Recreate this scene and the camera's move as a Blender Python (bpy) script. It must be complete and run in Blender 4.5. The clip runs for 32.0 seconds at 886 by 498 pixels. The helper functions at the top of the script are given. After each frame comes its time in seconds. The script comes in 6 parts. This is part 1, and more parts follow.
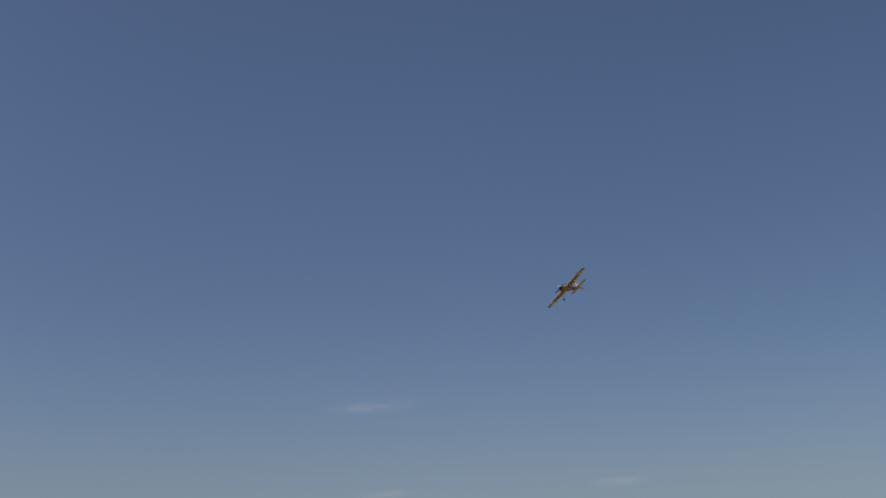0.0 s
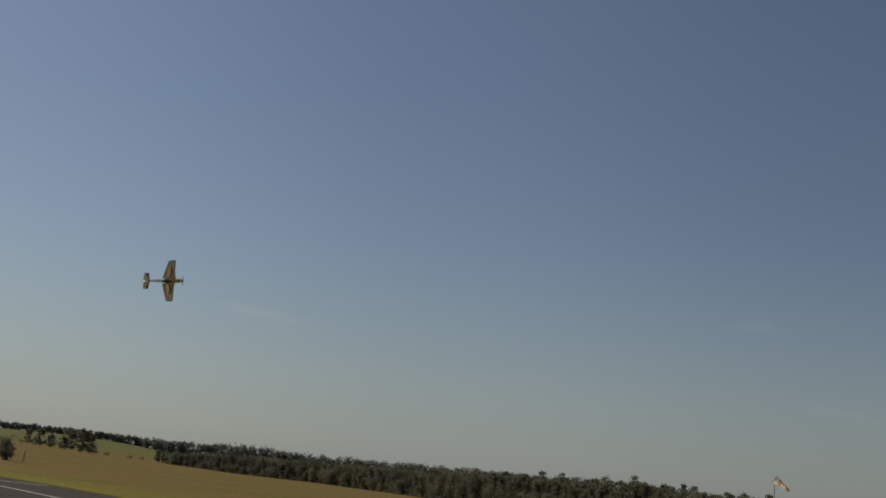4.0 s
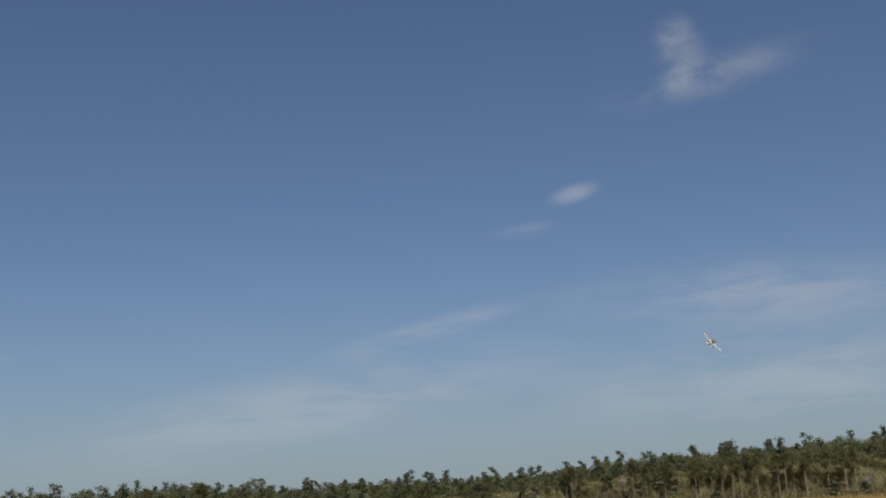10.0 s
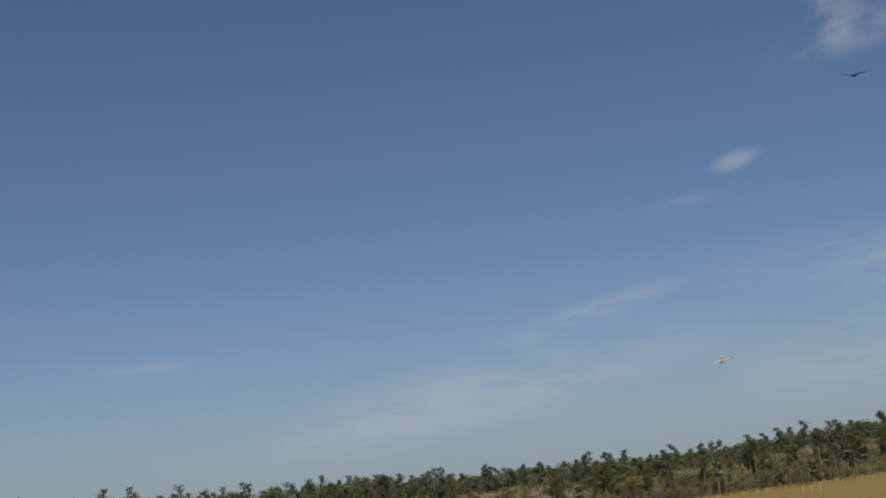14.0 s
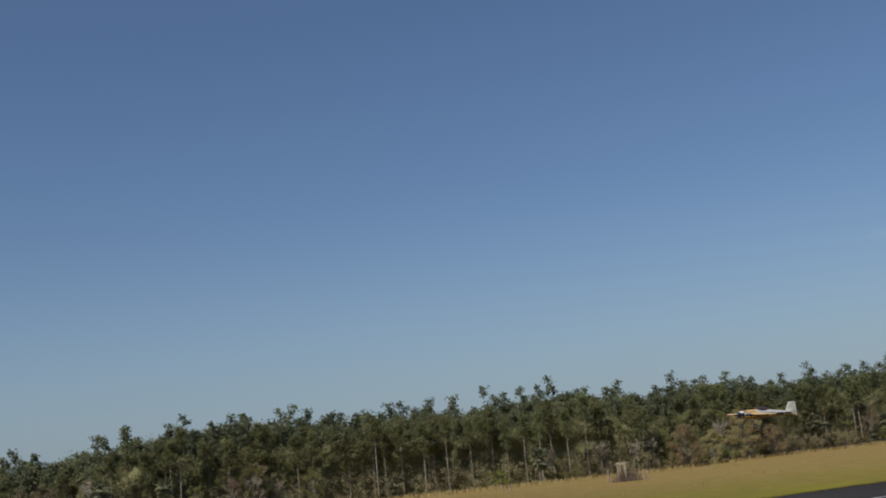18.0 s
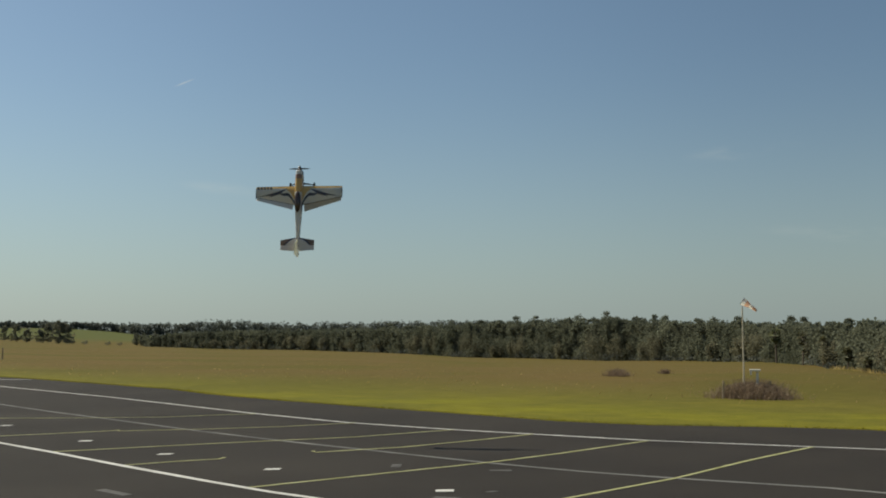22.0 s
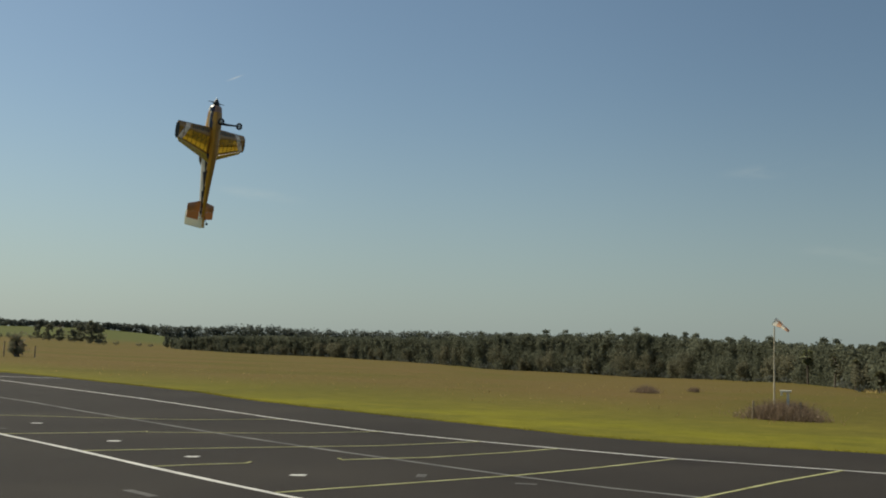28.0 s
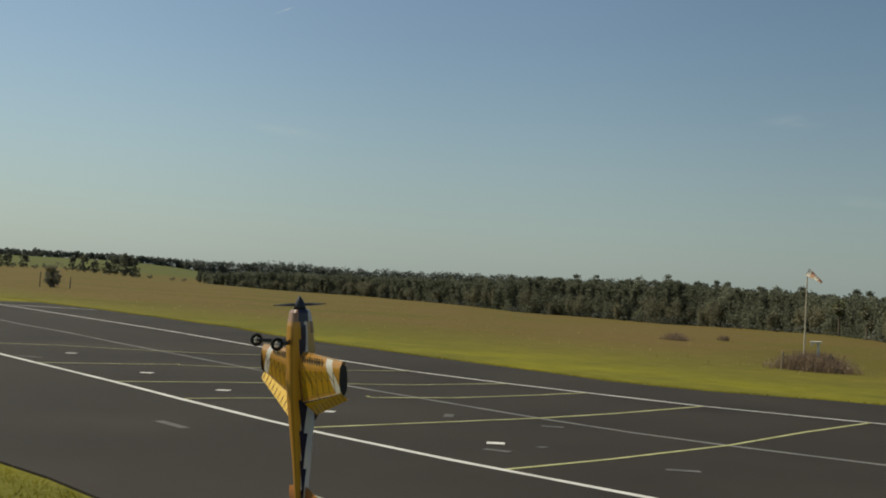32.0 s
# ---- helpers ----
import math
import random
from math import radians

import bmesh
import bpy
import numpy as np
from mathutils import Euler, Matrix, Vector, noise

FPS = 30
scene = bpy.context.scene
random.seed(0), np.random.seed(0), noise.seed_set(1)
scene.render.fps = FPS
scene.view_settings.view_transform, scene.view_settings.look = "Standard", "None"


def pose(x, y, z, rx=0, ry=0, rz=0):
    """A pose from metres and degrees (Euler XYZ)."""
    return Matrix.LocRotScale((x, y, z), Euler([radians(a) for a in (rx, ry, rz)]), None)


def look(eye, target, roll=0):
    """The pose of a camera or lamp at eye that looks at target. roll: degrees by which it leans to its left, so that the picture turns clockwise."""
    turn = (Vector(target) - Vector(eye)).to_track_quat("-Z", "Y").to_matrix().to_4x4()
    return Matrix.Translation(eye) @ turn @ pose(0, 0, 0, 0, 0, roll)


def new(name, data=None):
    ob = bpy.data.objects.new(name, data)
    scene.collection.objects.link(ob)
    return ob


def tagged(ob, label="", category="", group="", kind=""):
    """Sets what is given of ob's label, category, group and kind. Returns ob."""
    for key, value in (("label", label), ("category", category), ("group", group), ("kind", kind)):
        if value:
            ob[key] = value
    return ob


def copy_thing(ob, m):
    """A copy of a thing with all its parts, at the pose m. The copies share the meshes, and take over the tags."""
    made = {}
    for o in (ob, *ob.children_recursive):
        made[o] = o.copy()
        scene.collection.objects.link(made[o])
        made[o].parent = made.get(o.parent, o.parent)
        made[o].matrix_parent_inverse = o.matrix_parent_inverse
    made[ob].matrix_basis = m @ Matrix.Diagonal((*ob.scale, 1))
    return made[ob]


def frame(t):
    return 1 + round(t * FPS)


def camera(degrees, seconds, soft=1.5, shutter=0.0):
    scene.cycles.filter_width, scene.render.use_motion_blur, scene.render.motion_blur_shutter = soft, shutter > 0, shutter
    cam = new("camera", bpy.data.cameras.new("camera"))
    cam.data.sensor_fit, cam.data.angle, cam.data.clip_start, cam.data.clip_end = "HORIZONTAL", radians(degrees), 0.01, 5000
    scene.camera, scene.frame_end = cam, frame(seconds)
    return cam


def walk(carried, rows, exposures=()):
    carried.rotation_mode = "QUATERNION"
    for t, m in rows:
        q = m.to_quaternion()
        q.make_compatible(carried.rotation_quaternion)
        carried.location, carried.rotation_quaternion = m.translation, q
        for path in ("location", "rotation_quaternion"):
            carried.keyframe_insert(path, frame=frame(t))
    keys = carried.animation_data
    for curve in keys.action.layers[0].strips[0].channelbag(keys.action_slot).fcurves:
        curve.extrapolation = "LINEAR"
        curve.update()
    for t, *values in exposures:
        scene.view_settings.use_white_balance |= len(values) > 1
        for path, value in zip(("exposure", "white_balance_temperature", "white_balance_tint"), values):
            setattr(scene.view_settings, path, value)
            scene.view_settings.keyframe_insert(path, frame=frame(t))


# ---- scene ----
# A model flying field: the camera stands at the edge of the runway and turns after the model aeroplane.
# x runs along the runway, y across it towards the field, z up.
EYE = 1.7
PATH = [
    (0, (0.0, 0.0, 1.7), (-0.777, 9.532, 4.621), -1.53),
    (0.2, (0.0, 0.0, 1.7), (-1.208, 9.473, 4.668), -1.08),
    (0.5, (0.0, 0.0, 1.7), (-1.846, 9.347, 4.737), -0.42),
    (0.8, (0.0, 0.0, 1.7), (-3.247, 8.969, 4.702), 1.25),
    (1, (0.0, 0.0, 1.7), (-4.143, 8.600, 4.679), 2.36),
    (1.2, (0.0, 0.0, 1.7), (-5.034, 8.136, 4.609), 3.49),
    (1.5, (0.0, 0.0, 1.7), (-6.284, 7.261, 4.493), 5.26),
    (1.8, (0.0, 0.0, 1.7), (-7.320, 6.297, 4.302), 4.67),
    (2, (0.0, 0.0, 1.7), (-7.927, 5.570, 4.179), 4.32),
    (2.2, (0.0, 0.0, 1.7), (-8.306, 5.092, 3.955), 6.71),
    (2.5, (0.0, 0.0, 1.7), (-8.396, 5.011, 3.795), 6.30),
    (3, (0.0, 0.0, 1.7), (-8.222, 5.338, 3.674), 6.59),
    (3.5, (0.0, 0.0, 1.7), (-7.765, 5.981, 3.683), 6.29),
    (4, (0.0, 0.0, 1.7), (-7.092, 6.767, 3.680), 5.67),
    (4.5, (0.0, 0.0, 1.7), (-6.372, 7.436, 3.728), 4.89),
    (6.5, (0.0, 0.0, 1.7), (1.851, 9.732, 3.066), -0.96),
    (7, (0.0, 0.0, 1.7), (5.457, 8.266, 3.074), -3.07),
    (7.5, (0.0, 0.0, 1.7), (7.903, 5.921, 3.276), -3.57),
    (8, (0.0, 0.0, 1.7), (8.932, 4.142, 3.447), -3.78),
    (8.5, (0.0, 0.0, 1.7), (9.361, 2.928, 3.648), -4.12),
    (9, (0.0, 0.0, 1.7), (9.421, 2.557, 3.870), -2.96),
    (9.5, (0.0, 0.0, 1.7), (9.413, 2.400, 4.072), -2.57),
    (10, (0.0, 0.0, 1.7), (9.499, 2.167, 3.953), -3.39),
    (10.5, (0.0, 0.0, 1.7), (9.512, 2.050, 4.005), -4.33),
    (11, (0.0, 0.0, 1.7), (9.532, 1.744, 4.168), -3.56),
    (11.5, (0.0, 0.0, 1.7), (9.512, 1.805, 4.203), -3.83),
    (12, (0.0, 0.0, 1.7), (9.414, 2.134, 4.311), -3.78),
    (12.5, (0.0, 0.0, 1.7), (9.329, 2.521, 4.273), -3.19),
    (13, (0.0, 0.0, 1.7), (9.304, 2.683, 4.199), -3.78),
    (13.5, (0.0, 0.0, 1.7), (9.292, 2.839, 4.066), -4.84),
    (14, (0.0, 0.0, 1.7), (9.098, 3.496, 3.937), -5.98),
    (14.5, (0.0, 0.0, 1.7), (8.827, 4.174, 3.858), -7.13),
    (16.5, (0.0, 0.0, 1.7), (7.439, 6.461, 3.406), -6.48),
    (17, (0.0, 0.0, 1.7), (6.975, 6.966, 3.380), -5.99),
    (17.5, (0.0, 0.0, 1.7), (6.262, 7.597, 3.452), -5.36),
    (18, (0.0, 0.0, 1.7), (5.123, 8.406, 3.458), -5.53),
    (18.5, (0.0, 0.0, 1.7), (3.657, 9.160, 3.347), -4.97),
    (19, (0.0, 0.0, 1.7), (0.543, 9.868, 3.225), -3.92),
    (19.3, (0.0, 0.0, 1.7), (-1.380, 9.809, 3.068), -3.36),
    (19.6, (0.0, 0.0, 1.7), (-3.202, 9.387, 2.975), -2.12),
    (20, (0.0, 0.0, 1.7), (-5.061, 8.543, 2.885), -0.65),
    (20.2, (0.0, 0.0, 1.7), (-5.772, 8.090, 2.813), -0.26),
    (20.5, (0.0, 0.0, 1.7), (-6.280, 7.740, 2.509), -0.04),
    (21, (0.0, 0.0, 1.7), (-6.769, 7.343, 2.211), -0.38),
    (21.5, (0.0, 0.0, 1.7), (-6.889, 7.233, 2.174), 0.09),
    (22, (0.0, 0.0, 1.7), (-6.936, 7.163, 2.469), -0.24),
    (22.5, (0.0, 0.0, 1.7), (-6.986, 7.114, 2.464), 0.47),
    (23, (0.0, 0.0, 1.7), (-6.911, 7.177, 2.553), 1.46),
    (23.5, (0.0, 0.0, 1.7), (-6.871, 7.214, 2.569), 0.93),
    (24, (0.0, 0.0, 1.7), (-6.925, 7.152, 2.644), 0.83),
    (24.5, (0.0, 0.0, 1.7), (-6.901, 7.184, 2.576), 1.46),
    (25, (0.0, 0.0, 1.7), (-6.925, 7.157, 2.600), 0.43),
    (25.5, (0.0, 0.0, 1.7), (-6.985, 7.079, 2.746), 1.11),
    (27.5, (0.0, 0.0, 1.7), (-7.063, 7.012, 2.668), 0.99),
    (28, (0.0, 0.0, 1.7), (-7.124, 6.965, 2.559), 1.47),
    (28.5, (0.0, 0.0, 1.7), (-7.129, 6.966, 2.503), 2.08),
    (29, (0.0, 0.0, 1.7), (-7.195, 6.905, 2.445), 2.11),
    (29.5, (0.0, 0.0, 1.7), (-7.253, 6.849, 2.400), 2.00),
    (30, (0.0, 0.0, 1.7), (-7.330, 6.770, 2.359), 2.03),
    (30.5, (0.0, 0.0, 1.7), (-7.316, 6.795, 2.249), 2.43),
    (31, (0.0, 0.0, 1.7), (-7.317, 6.800, 2.163), 2.81),
    (31.5, (0.0, 0.0, 1.7), (-7.319, 6.803, 2.083), 3.03),
    (32, (0.0, 0.0, 1.7), (-7.324, 6.800, 2.047), 2.99),
]
cam = camera(41.86, 32.0, soft=1.9, shutter=0.0)
walk(cam, [(t, look(eye, target, roll)) for t, eye, target, roll in PATH],
     exposures=[(0.0, -0.22, 6400, 17), (1.0, -0.19, 6650, 14), (2.0, -0.34, 7100, 12), (3.0, -0.36, 7480, 12), (4.5, -0.36, 7500, 12), (6.5, 0.12, 6800, 9), (8.0, 0.06, 6680, 9), (10.0, -0.2, 6270, 14),
                (14.5, -0.2, 6220, 14), (16.5, -0.11, 6060, 13), (18.0, -0.04, 6060, 12), (19.0, 0.12, 6070, 9), (20.0, 0.25, 6450, 5), (21.0, 0.13, 6900, 3), (24.0, 0.14, 7130, 2), (28.0, 0.10, 7200, 2), (32.0, 0.08, 7260, 2)])

# ---- world and sun ----
SUN_DIR = Vector((-0.80, -0.25, 1.0)).normalized()
world = bpy.data.worlds.new("sky")
scene.world = world
world.use_nodes = True
wn = world.node_tree
wn.nodes.clear()
w_out = wn.nodes.new("ShaderNodeOutputWorld")
w_bg = wn.nodes.new("ShaderNodeBackground")
w_sky = wn.nodes.new("ShaderNodeTexSky")
w_sky.sky_type = "NISHITA"
w_sky.sun_disc = False
w_sky.sun_elevation = math.asin(SUN_DIR.z)
w_sky.sun_rotation = math.atan2(SUN_DIR.x, SUN_DIR.y)
w_sky.altitude = 30
w_sky.air_density, w_sky.dust_density, w_sky.ozone_density = 1.0, 0.9, 4.2
w_bg.inputs["Strength"].default_value = 0.075
# pale haze that thickens towards the horizon
w_dir = wn.nodes.new("ShaderNodeTexCoord")
w_xyz = wn.nodes.new("ShaderNodeSeparateXYZ")
w_low = wn.nodes.new("ShaderNodeMapRange")
w_low.interpolation_type = "SMOOTHERSTEP"
w_low.inputs[1].default_value, w_low.inputs[2].default_value = 0.26, -0.10
w_low.inputs[3].default_value, w_low.inputs[4].default_value = 0.02, 0.75
wn.links.new(w_dir.outputs["Generated"], w_xyz.inputs[0])
wn.links.new(w_xyz.outputs["Z"], w_low.inputs[0])
w_haze = wn.nodes.new("ShaderNodeMix")
w_haze.data_type = "RGBA"
w_haze.inputs[7].default_value = (3.7, 4.75, 5.5, 1)
wn.links.new(w_low.outputs[0], w_haze.inputs[0])
wn.links.new(w_sky.outputs[0], w_haze.inputs[6])
# least bright square to the sun, brighter towards it
w_dot = wn.nodes.new("ShaderNodeVectorMath")
w_dot.operation = "DOT_PRODUCT"
w_dot.inputs[1].default_value = Vector((SUN_DIR.x, SUN_DIR.y, 0)).normalized()
wn.links.new(w_dir.outputs["Generated"], w_dot.inputs[0])
w_turn = wn.nodes.new("ShaderNodeMapRange")
w_turn.inputs[1].default_value, w_turn.inputs[2].default_value = -1.0, 1.0
wn.links.new(w_dot.outputs["Value"], w_turn.inputs[0])
w_glow = wn.nodes.new("ShaderNodeValToRGB")
w_glow.color_ramp.interpolation = "EASE"
for spot, gain in ((0.0, 1.0), (0.36, 0.97), (0.56, 0.91), (0.735, 1.0), (0.875, 1.09), (1.0, 1.25)):
    stop = w_glow.color_ramp.elements[0] if spot == 0.0 else w_glow.color_ramp.elements[-1] if spot == 1.0 else w_glow.color_ramp.elements.new(spot)
    stop.color = (gain, gain, gain, 1)
wn.links.new(w_turn.outputs[0], w_glow.inputs[0])
w_lit = wn.nodes.new("ShaderNodeMix")
w_lit.data_type, w_lit.blend_type = "RGBA", "MULTIPLY"
w_lit.inputs[0].default_value = 1.0
wn.links.new(w_haze.outputs[2], w_lit.inputs[6])
wn.links.new(w_glow.outputs[0], w_lit.inputs[7])
wn.links.new(w_lit.outputs[2], w_bg.inputs[0])
wn.links.new(w_bg.outputs[0], w_out.inputs[0])

sun = new("sun", bpy.data.lights.new("sun", "SUN"))
sun.data.energy = 4.4
sun.data.angle = radians(0.53)
sun.data.color = (1.0, 0.94, 0.84)
sun.matrix_world = look(SUN_DIR * 60, (0, 0, 0))
scene.view_settings.exposure = 0.0

# ---- materials ----
def mat(name, color, rough=0.8, metal=0.0, vary=0.0, scale=3.0, fine=40.0, bump=0.0, island=0.0, color2=None,
        translucent=0.0, spec=0.3, per_object=0.0):
    """A surface of one base colour with variation at two scales, relief and, for foliage, light passing through."""
    m = bpy.data.materials.new(name)
    m.use_nodes = True
    n, l = m.node_tree.nodes, m.node_tree.links
    b = n["Principled BSDF"]
    b.inputs["Roughness"].default_value = rough
    b.inputs["Metallic"].default_value = metal
    b.inputs["Specular IOR Level"].default_value = spec
    co = n.new("ShaderNodeTexCoord")
    big, small = n.new("ShaderNodeTexNoise"), n.new("ShaderNodeTexNoise")
    big.inputs["Scale"].default_value, small.inputs["Scale"].default_value = scale, fine
    big.inputs["Detail"].default_value = small.inputs["Detail"].default_value = 4
    l.new(co.outputs["Object"], big.inputs["Vector"])
    l.new(co.outputs["Object"], small.inputs["Vector"])
    blend = n.new("ShaderNodeMath")
    blend.operation = "MULTIPLY_ADD"
    l.new(small.outputs["Fac"], blend.inputs[0])
    blend.inputs[1].default_value = 0.45
    l.new(big.outputs["Fac"], blend.inputs[2])
    ramp = n.new("ShaderNodeValToRGB")
    dark = [c * (1 - vary) for c in color]
    lite = color2 or [min(1, c * (1 + vary)) for c in color]
    ramp.color_ramp.elements[0].position, ramp.color_ramp.elements[1].position = 0.5, 0.95
    ramp.color_ramp.elements[0].color = (*dark, 1)
    ramp.color_ramp.elements[1].color = (*lite, 1)
    l.new(blend.outputs[0], ramp.inputs[0])
    out = ramp.outputs[0]
    if island or per_object:
        hsv = n.new("ShaderNodeHueSaturation")
        l.new(out, hsv.inputs["Color"])
        val = None
        for amount, kind, sock in ((island, "ShaderNodeNewGeometry", "Random Per Island"), (per_object, "ShaderNodeObjectInfo", "Random")):
            if not amount:
                continue
            src = n.new(kind)
            mr = n.new("ShaderNodeMapRange")
            mr.inputs[3].default_value, mr.inputs[4].default_value = 1 - amount, 1 + amount
            l.new(src.outputs[sock], mr.inputs[0])
            if val is None:
                val = mr.outputs[0]
            else:
                mu = n.new("ShaderNodeMath")
                mu.operation = "MULTIPLY"
                l.new(val, mu.inputs[0])
                l.new(mr.outputs[0], mu.inputs[1])
                val = mu.outputs[0]
            if kind == "ShaderNodeObjectInfo":
                hr = n.new("ShaderNodeMapRange")
                hr.inputs[3].default_value, hr.inputs[4].default_value = 0.5 - amount * 0.09, 0.5 + amount * 0.07
                l.new(src.outputs[sock], hr.inputs[0])
                l.new(hr.outputs[0], hsv.inputs["Hue"])
        l.new(val, hsv.inputs["Value"])
        out = hsv.outputs[0]
    l.new(out, b.inputs["Base Color"])
    if bump:
        bp = n.new("ShaderNodeBump")
        bp.inputs["Strength"].default_value = bump
        bp.inputs["Distance"].default_value = 0.02
        l.new(small.outputs["Fac"], bp.inputs["Height"])
        l.new(bp.outputs[0], b.inputs["Normal"])
    if translucent:
        tr = n.new("ShaderNodeBsdfTranslucent")
        l.new(out, tr.inputs["Color"])
        mix = n.new("ShaderNodeMixShader")
        mix.inputs[0].default_value = translucent
        l.new(b.outputs[0], mix.inputs[1])
        l.new(tr.outputs[0], mix.inputs[2])
        l.new(mix.outputs[0], n["Material Output"].inputs["Surface"])
    return m


def ground_material():
    """Mown green strip along the runway, dry brown field beyond it, green again on the far slope."""
    m = bpy.data.materials.new("grass_field")
    m.use_nodes = True
    n, l = m.node_tree.nodes, m.node_tree.links
    b = n["Principled BSDF"]
    b.inputs["Roughness"].default_value = 0.95
    b.inputs["Specular IOR Level"].default_value = 0.1
    co = n.new("ShaderNodeTexCoord")
    xyz = n.new("ShaderNodeSeparateXYZ")
    l.new(co.outputs["Object"], xyz.inputs[0])

    def noise(scale, detail=5, stretch=None):
        t = n.new("ShaderNodeTexNoise")
        t.inputs["Scale"].default_value, t.inputs["Detail"].default_value = scale, detail
        src = co.outputs["Object"]
        if stretch:
            mp = n.new("ShaderNodeMapping")
            mp.inputs["Scale"].default_value = stretch
            l.new(src, mp.inputs[0])
            src = mp.outputs[0]
        l.new(src, t.inputs["Vector"])
        return t.outputs["Fac"]

    def math_node(op, a, c):
        k = n.new("ShaderNodeMath")
        k.operation = op
        for i, v in enumerate((a, c)):
            if isinstance(v, (int, float)):
                k.inputs[i].default_value = v
            else:
                l.new(v, k.inputs[i])
        return k.outputs[0]

    def ramp(fac, stops):
        r = n.new("ShaderNodeValToRGB")
        r.color_ramp.elements[0].position, r.color_ramp.elements[0].color = stops[0][0], (*stops[0][1], 1)
        r.color_ramp.elements[1].position, r.color_ramp.elements[1].color = stops[-1][0], (*stops[-1][1], 1)
        for p, c in stops[1:-1]:
            e = r.color_ramp.elements.new(p)
            e.color = (*c, 1)
        l.new(fac, r.inputs[0])
        return r.outputs[0]

    def mix(fac, a, c):
        k = n.new("ShaderNodeMix")
        k.data_type = "RGBA"
        l.new(fac, k.inputs[0])
        l.new(a, k.inputs[6])
        l.new(c, k.inputs[7])
        return k.outputs[2]

    patch, mid, fine, streak = noise(0.07), noise(1.5, 8), noise(14, 8), noise(0.22, 6, (0.45, 1.0, 1.0))
    two = math_node("MULTIPLY_ADD", fine, 0.6)
    n_two = two.node
    soft_mid = math_node("MULTIPLY_ADD", mid, 0.5)
    soft_mid.node.inputs[2].default_value = 0.25
    l.new(soft_mid, n_two.inputs[2])
    green = ramp(two, [(0.55, (0.072, 0.069, 0.010)), (0.8, (0.108, 0.102, 0.015)), (1.0, (0.15, 0.136, 0.026))])
    brown = ramp(two, [(0.5, (0.082, 0.058, 0.018)), (0.78, (0.114, 0.078, 0.024)), (1.0, (0.160, 0.112, 0.038))])
    olive = ramp(two, [(0.5, (0.062, 0.054, 0.009)), (0.8, (0.090, 0.077, 0.014)), (1.0, (0.128, 0.107, 0.025))])
    field = mix(ramp(patch, [(0.42, (0, 0, 0)), (0.62, (1, 1, 1))]), brown, olive)
    field = mix(ramp(streak, [(0.52, (0, 0, 0)), (0.8, (0.35, 0.35, 0.35))]), field, brown)
    # towards +x: the field's straw hue, plus front-lit brightness put into both colours
    straw = ramp(two, [(0.5, (0.158, 0.108, 0.030)), (0.78, (0.218, 0.150, 0.046)), (1.0, (0.29, 0.208, 0.072))])
    front_lit_green = ramp(two, [(0.55, (0.115, 0.098, 0.012)), (0.8, (0.158, 0.133, 0.018)), (1.0, (0.21, 0.175, 0.034))])
    side = n.new("ShaderNodeMapRange")
    side.inputs[1].default_value, side.inputs[2].default_value = -2.0, 32.0
    l.new(xyz.outputs["X"], side.inputs[0])
    field = mix(side.outputs[0], field, straw)
    green = mix(side.outputs[0], green, front_lit_green)
    rim = n.new("ShaderNodeMapRange")
    rim.inputs[1].default_value, rim.inputs[2].default_value = 34.0, 25.0
    wob_y = math_node("MULTIPLY_ADD", patch, 6.0)
    l.new(xyz.outputs["Y"], wob_y.node.inputs[2])
    l.new(wob_y, rim.inputs[0])
    tips = ramp(two, [(0.6, (0.118, 0.112, 0.008)), (0.85, (0.180, 0.165, 0.013)), (1.0, (0.25, 0.22, 0.03))])
    green = mix(math_node("MULTIPLY", rim.outputs[0], ramp(noise(0.30, 6), [(0.38, (0.05, 0.05, 0.05)), (0.66, (0.85, 0.85, 0.85))])), green, tips)
    wob = math_node("MULTIPLY_ADD", patch, 14.0)
    wob_m = math_node("MULTIPLY_ADD", mid, 2.0)
    l.new(xyz.outputs["Y"], wob_m.node.inputs[2])
    l.new(wob_m, wob.node.inputs[2])
    edge = n.new("ShaderNodeMapRange")
    edge.inputs[1].default_value, edge.inputs[2].default_value = 30.5, 45.0
    l.new(math_node("ADD", wob, math_node("MULTIPLY", side.outputs[0], 3.5)), edge.inputs[0])
    end = n.new("ShaderNodeMapRange")
    end.inputs[1].default_value, end.inputs[2].default_value = 56.0, 66.0
    wob_x = math_node("MULTIPLY_ADD", mid, 9.0)
    l.new(xyz.outputs["X"], wob_x.node.inputs[2])
    l.new(wob_x, end.inputs[0])
    color = mix(math_node("MAXIMUM", edge.outputs[0], end.outputs[0]), green, field)
    far = n.new("ShaderNodeMapRange")
    far.inputs[1].default_value, far.inputs[2].default_value = -530, -640
    l.new(xyz.outputs["X"], far.inputs[0])
    slope = ramp(two, [(0.5, (0.048, 0.058, 0.014)), (1.0, (0.105, 0.112, 0.032))])
    color = mix(far.outputs[0], color, slope)
    l.new(color, b.inputs["Base Color"])
    bp = n.new("ShaderNodeBump")
    bp.inputs["Strength"].default_value, bp.inputs["Distance"].default_value = 0.7, 0.05
    l.new(fine, bp.inputs["Height"])
    l.new(bp.outputs[0], b.inputs["Normal"])
    return m


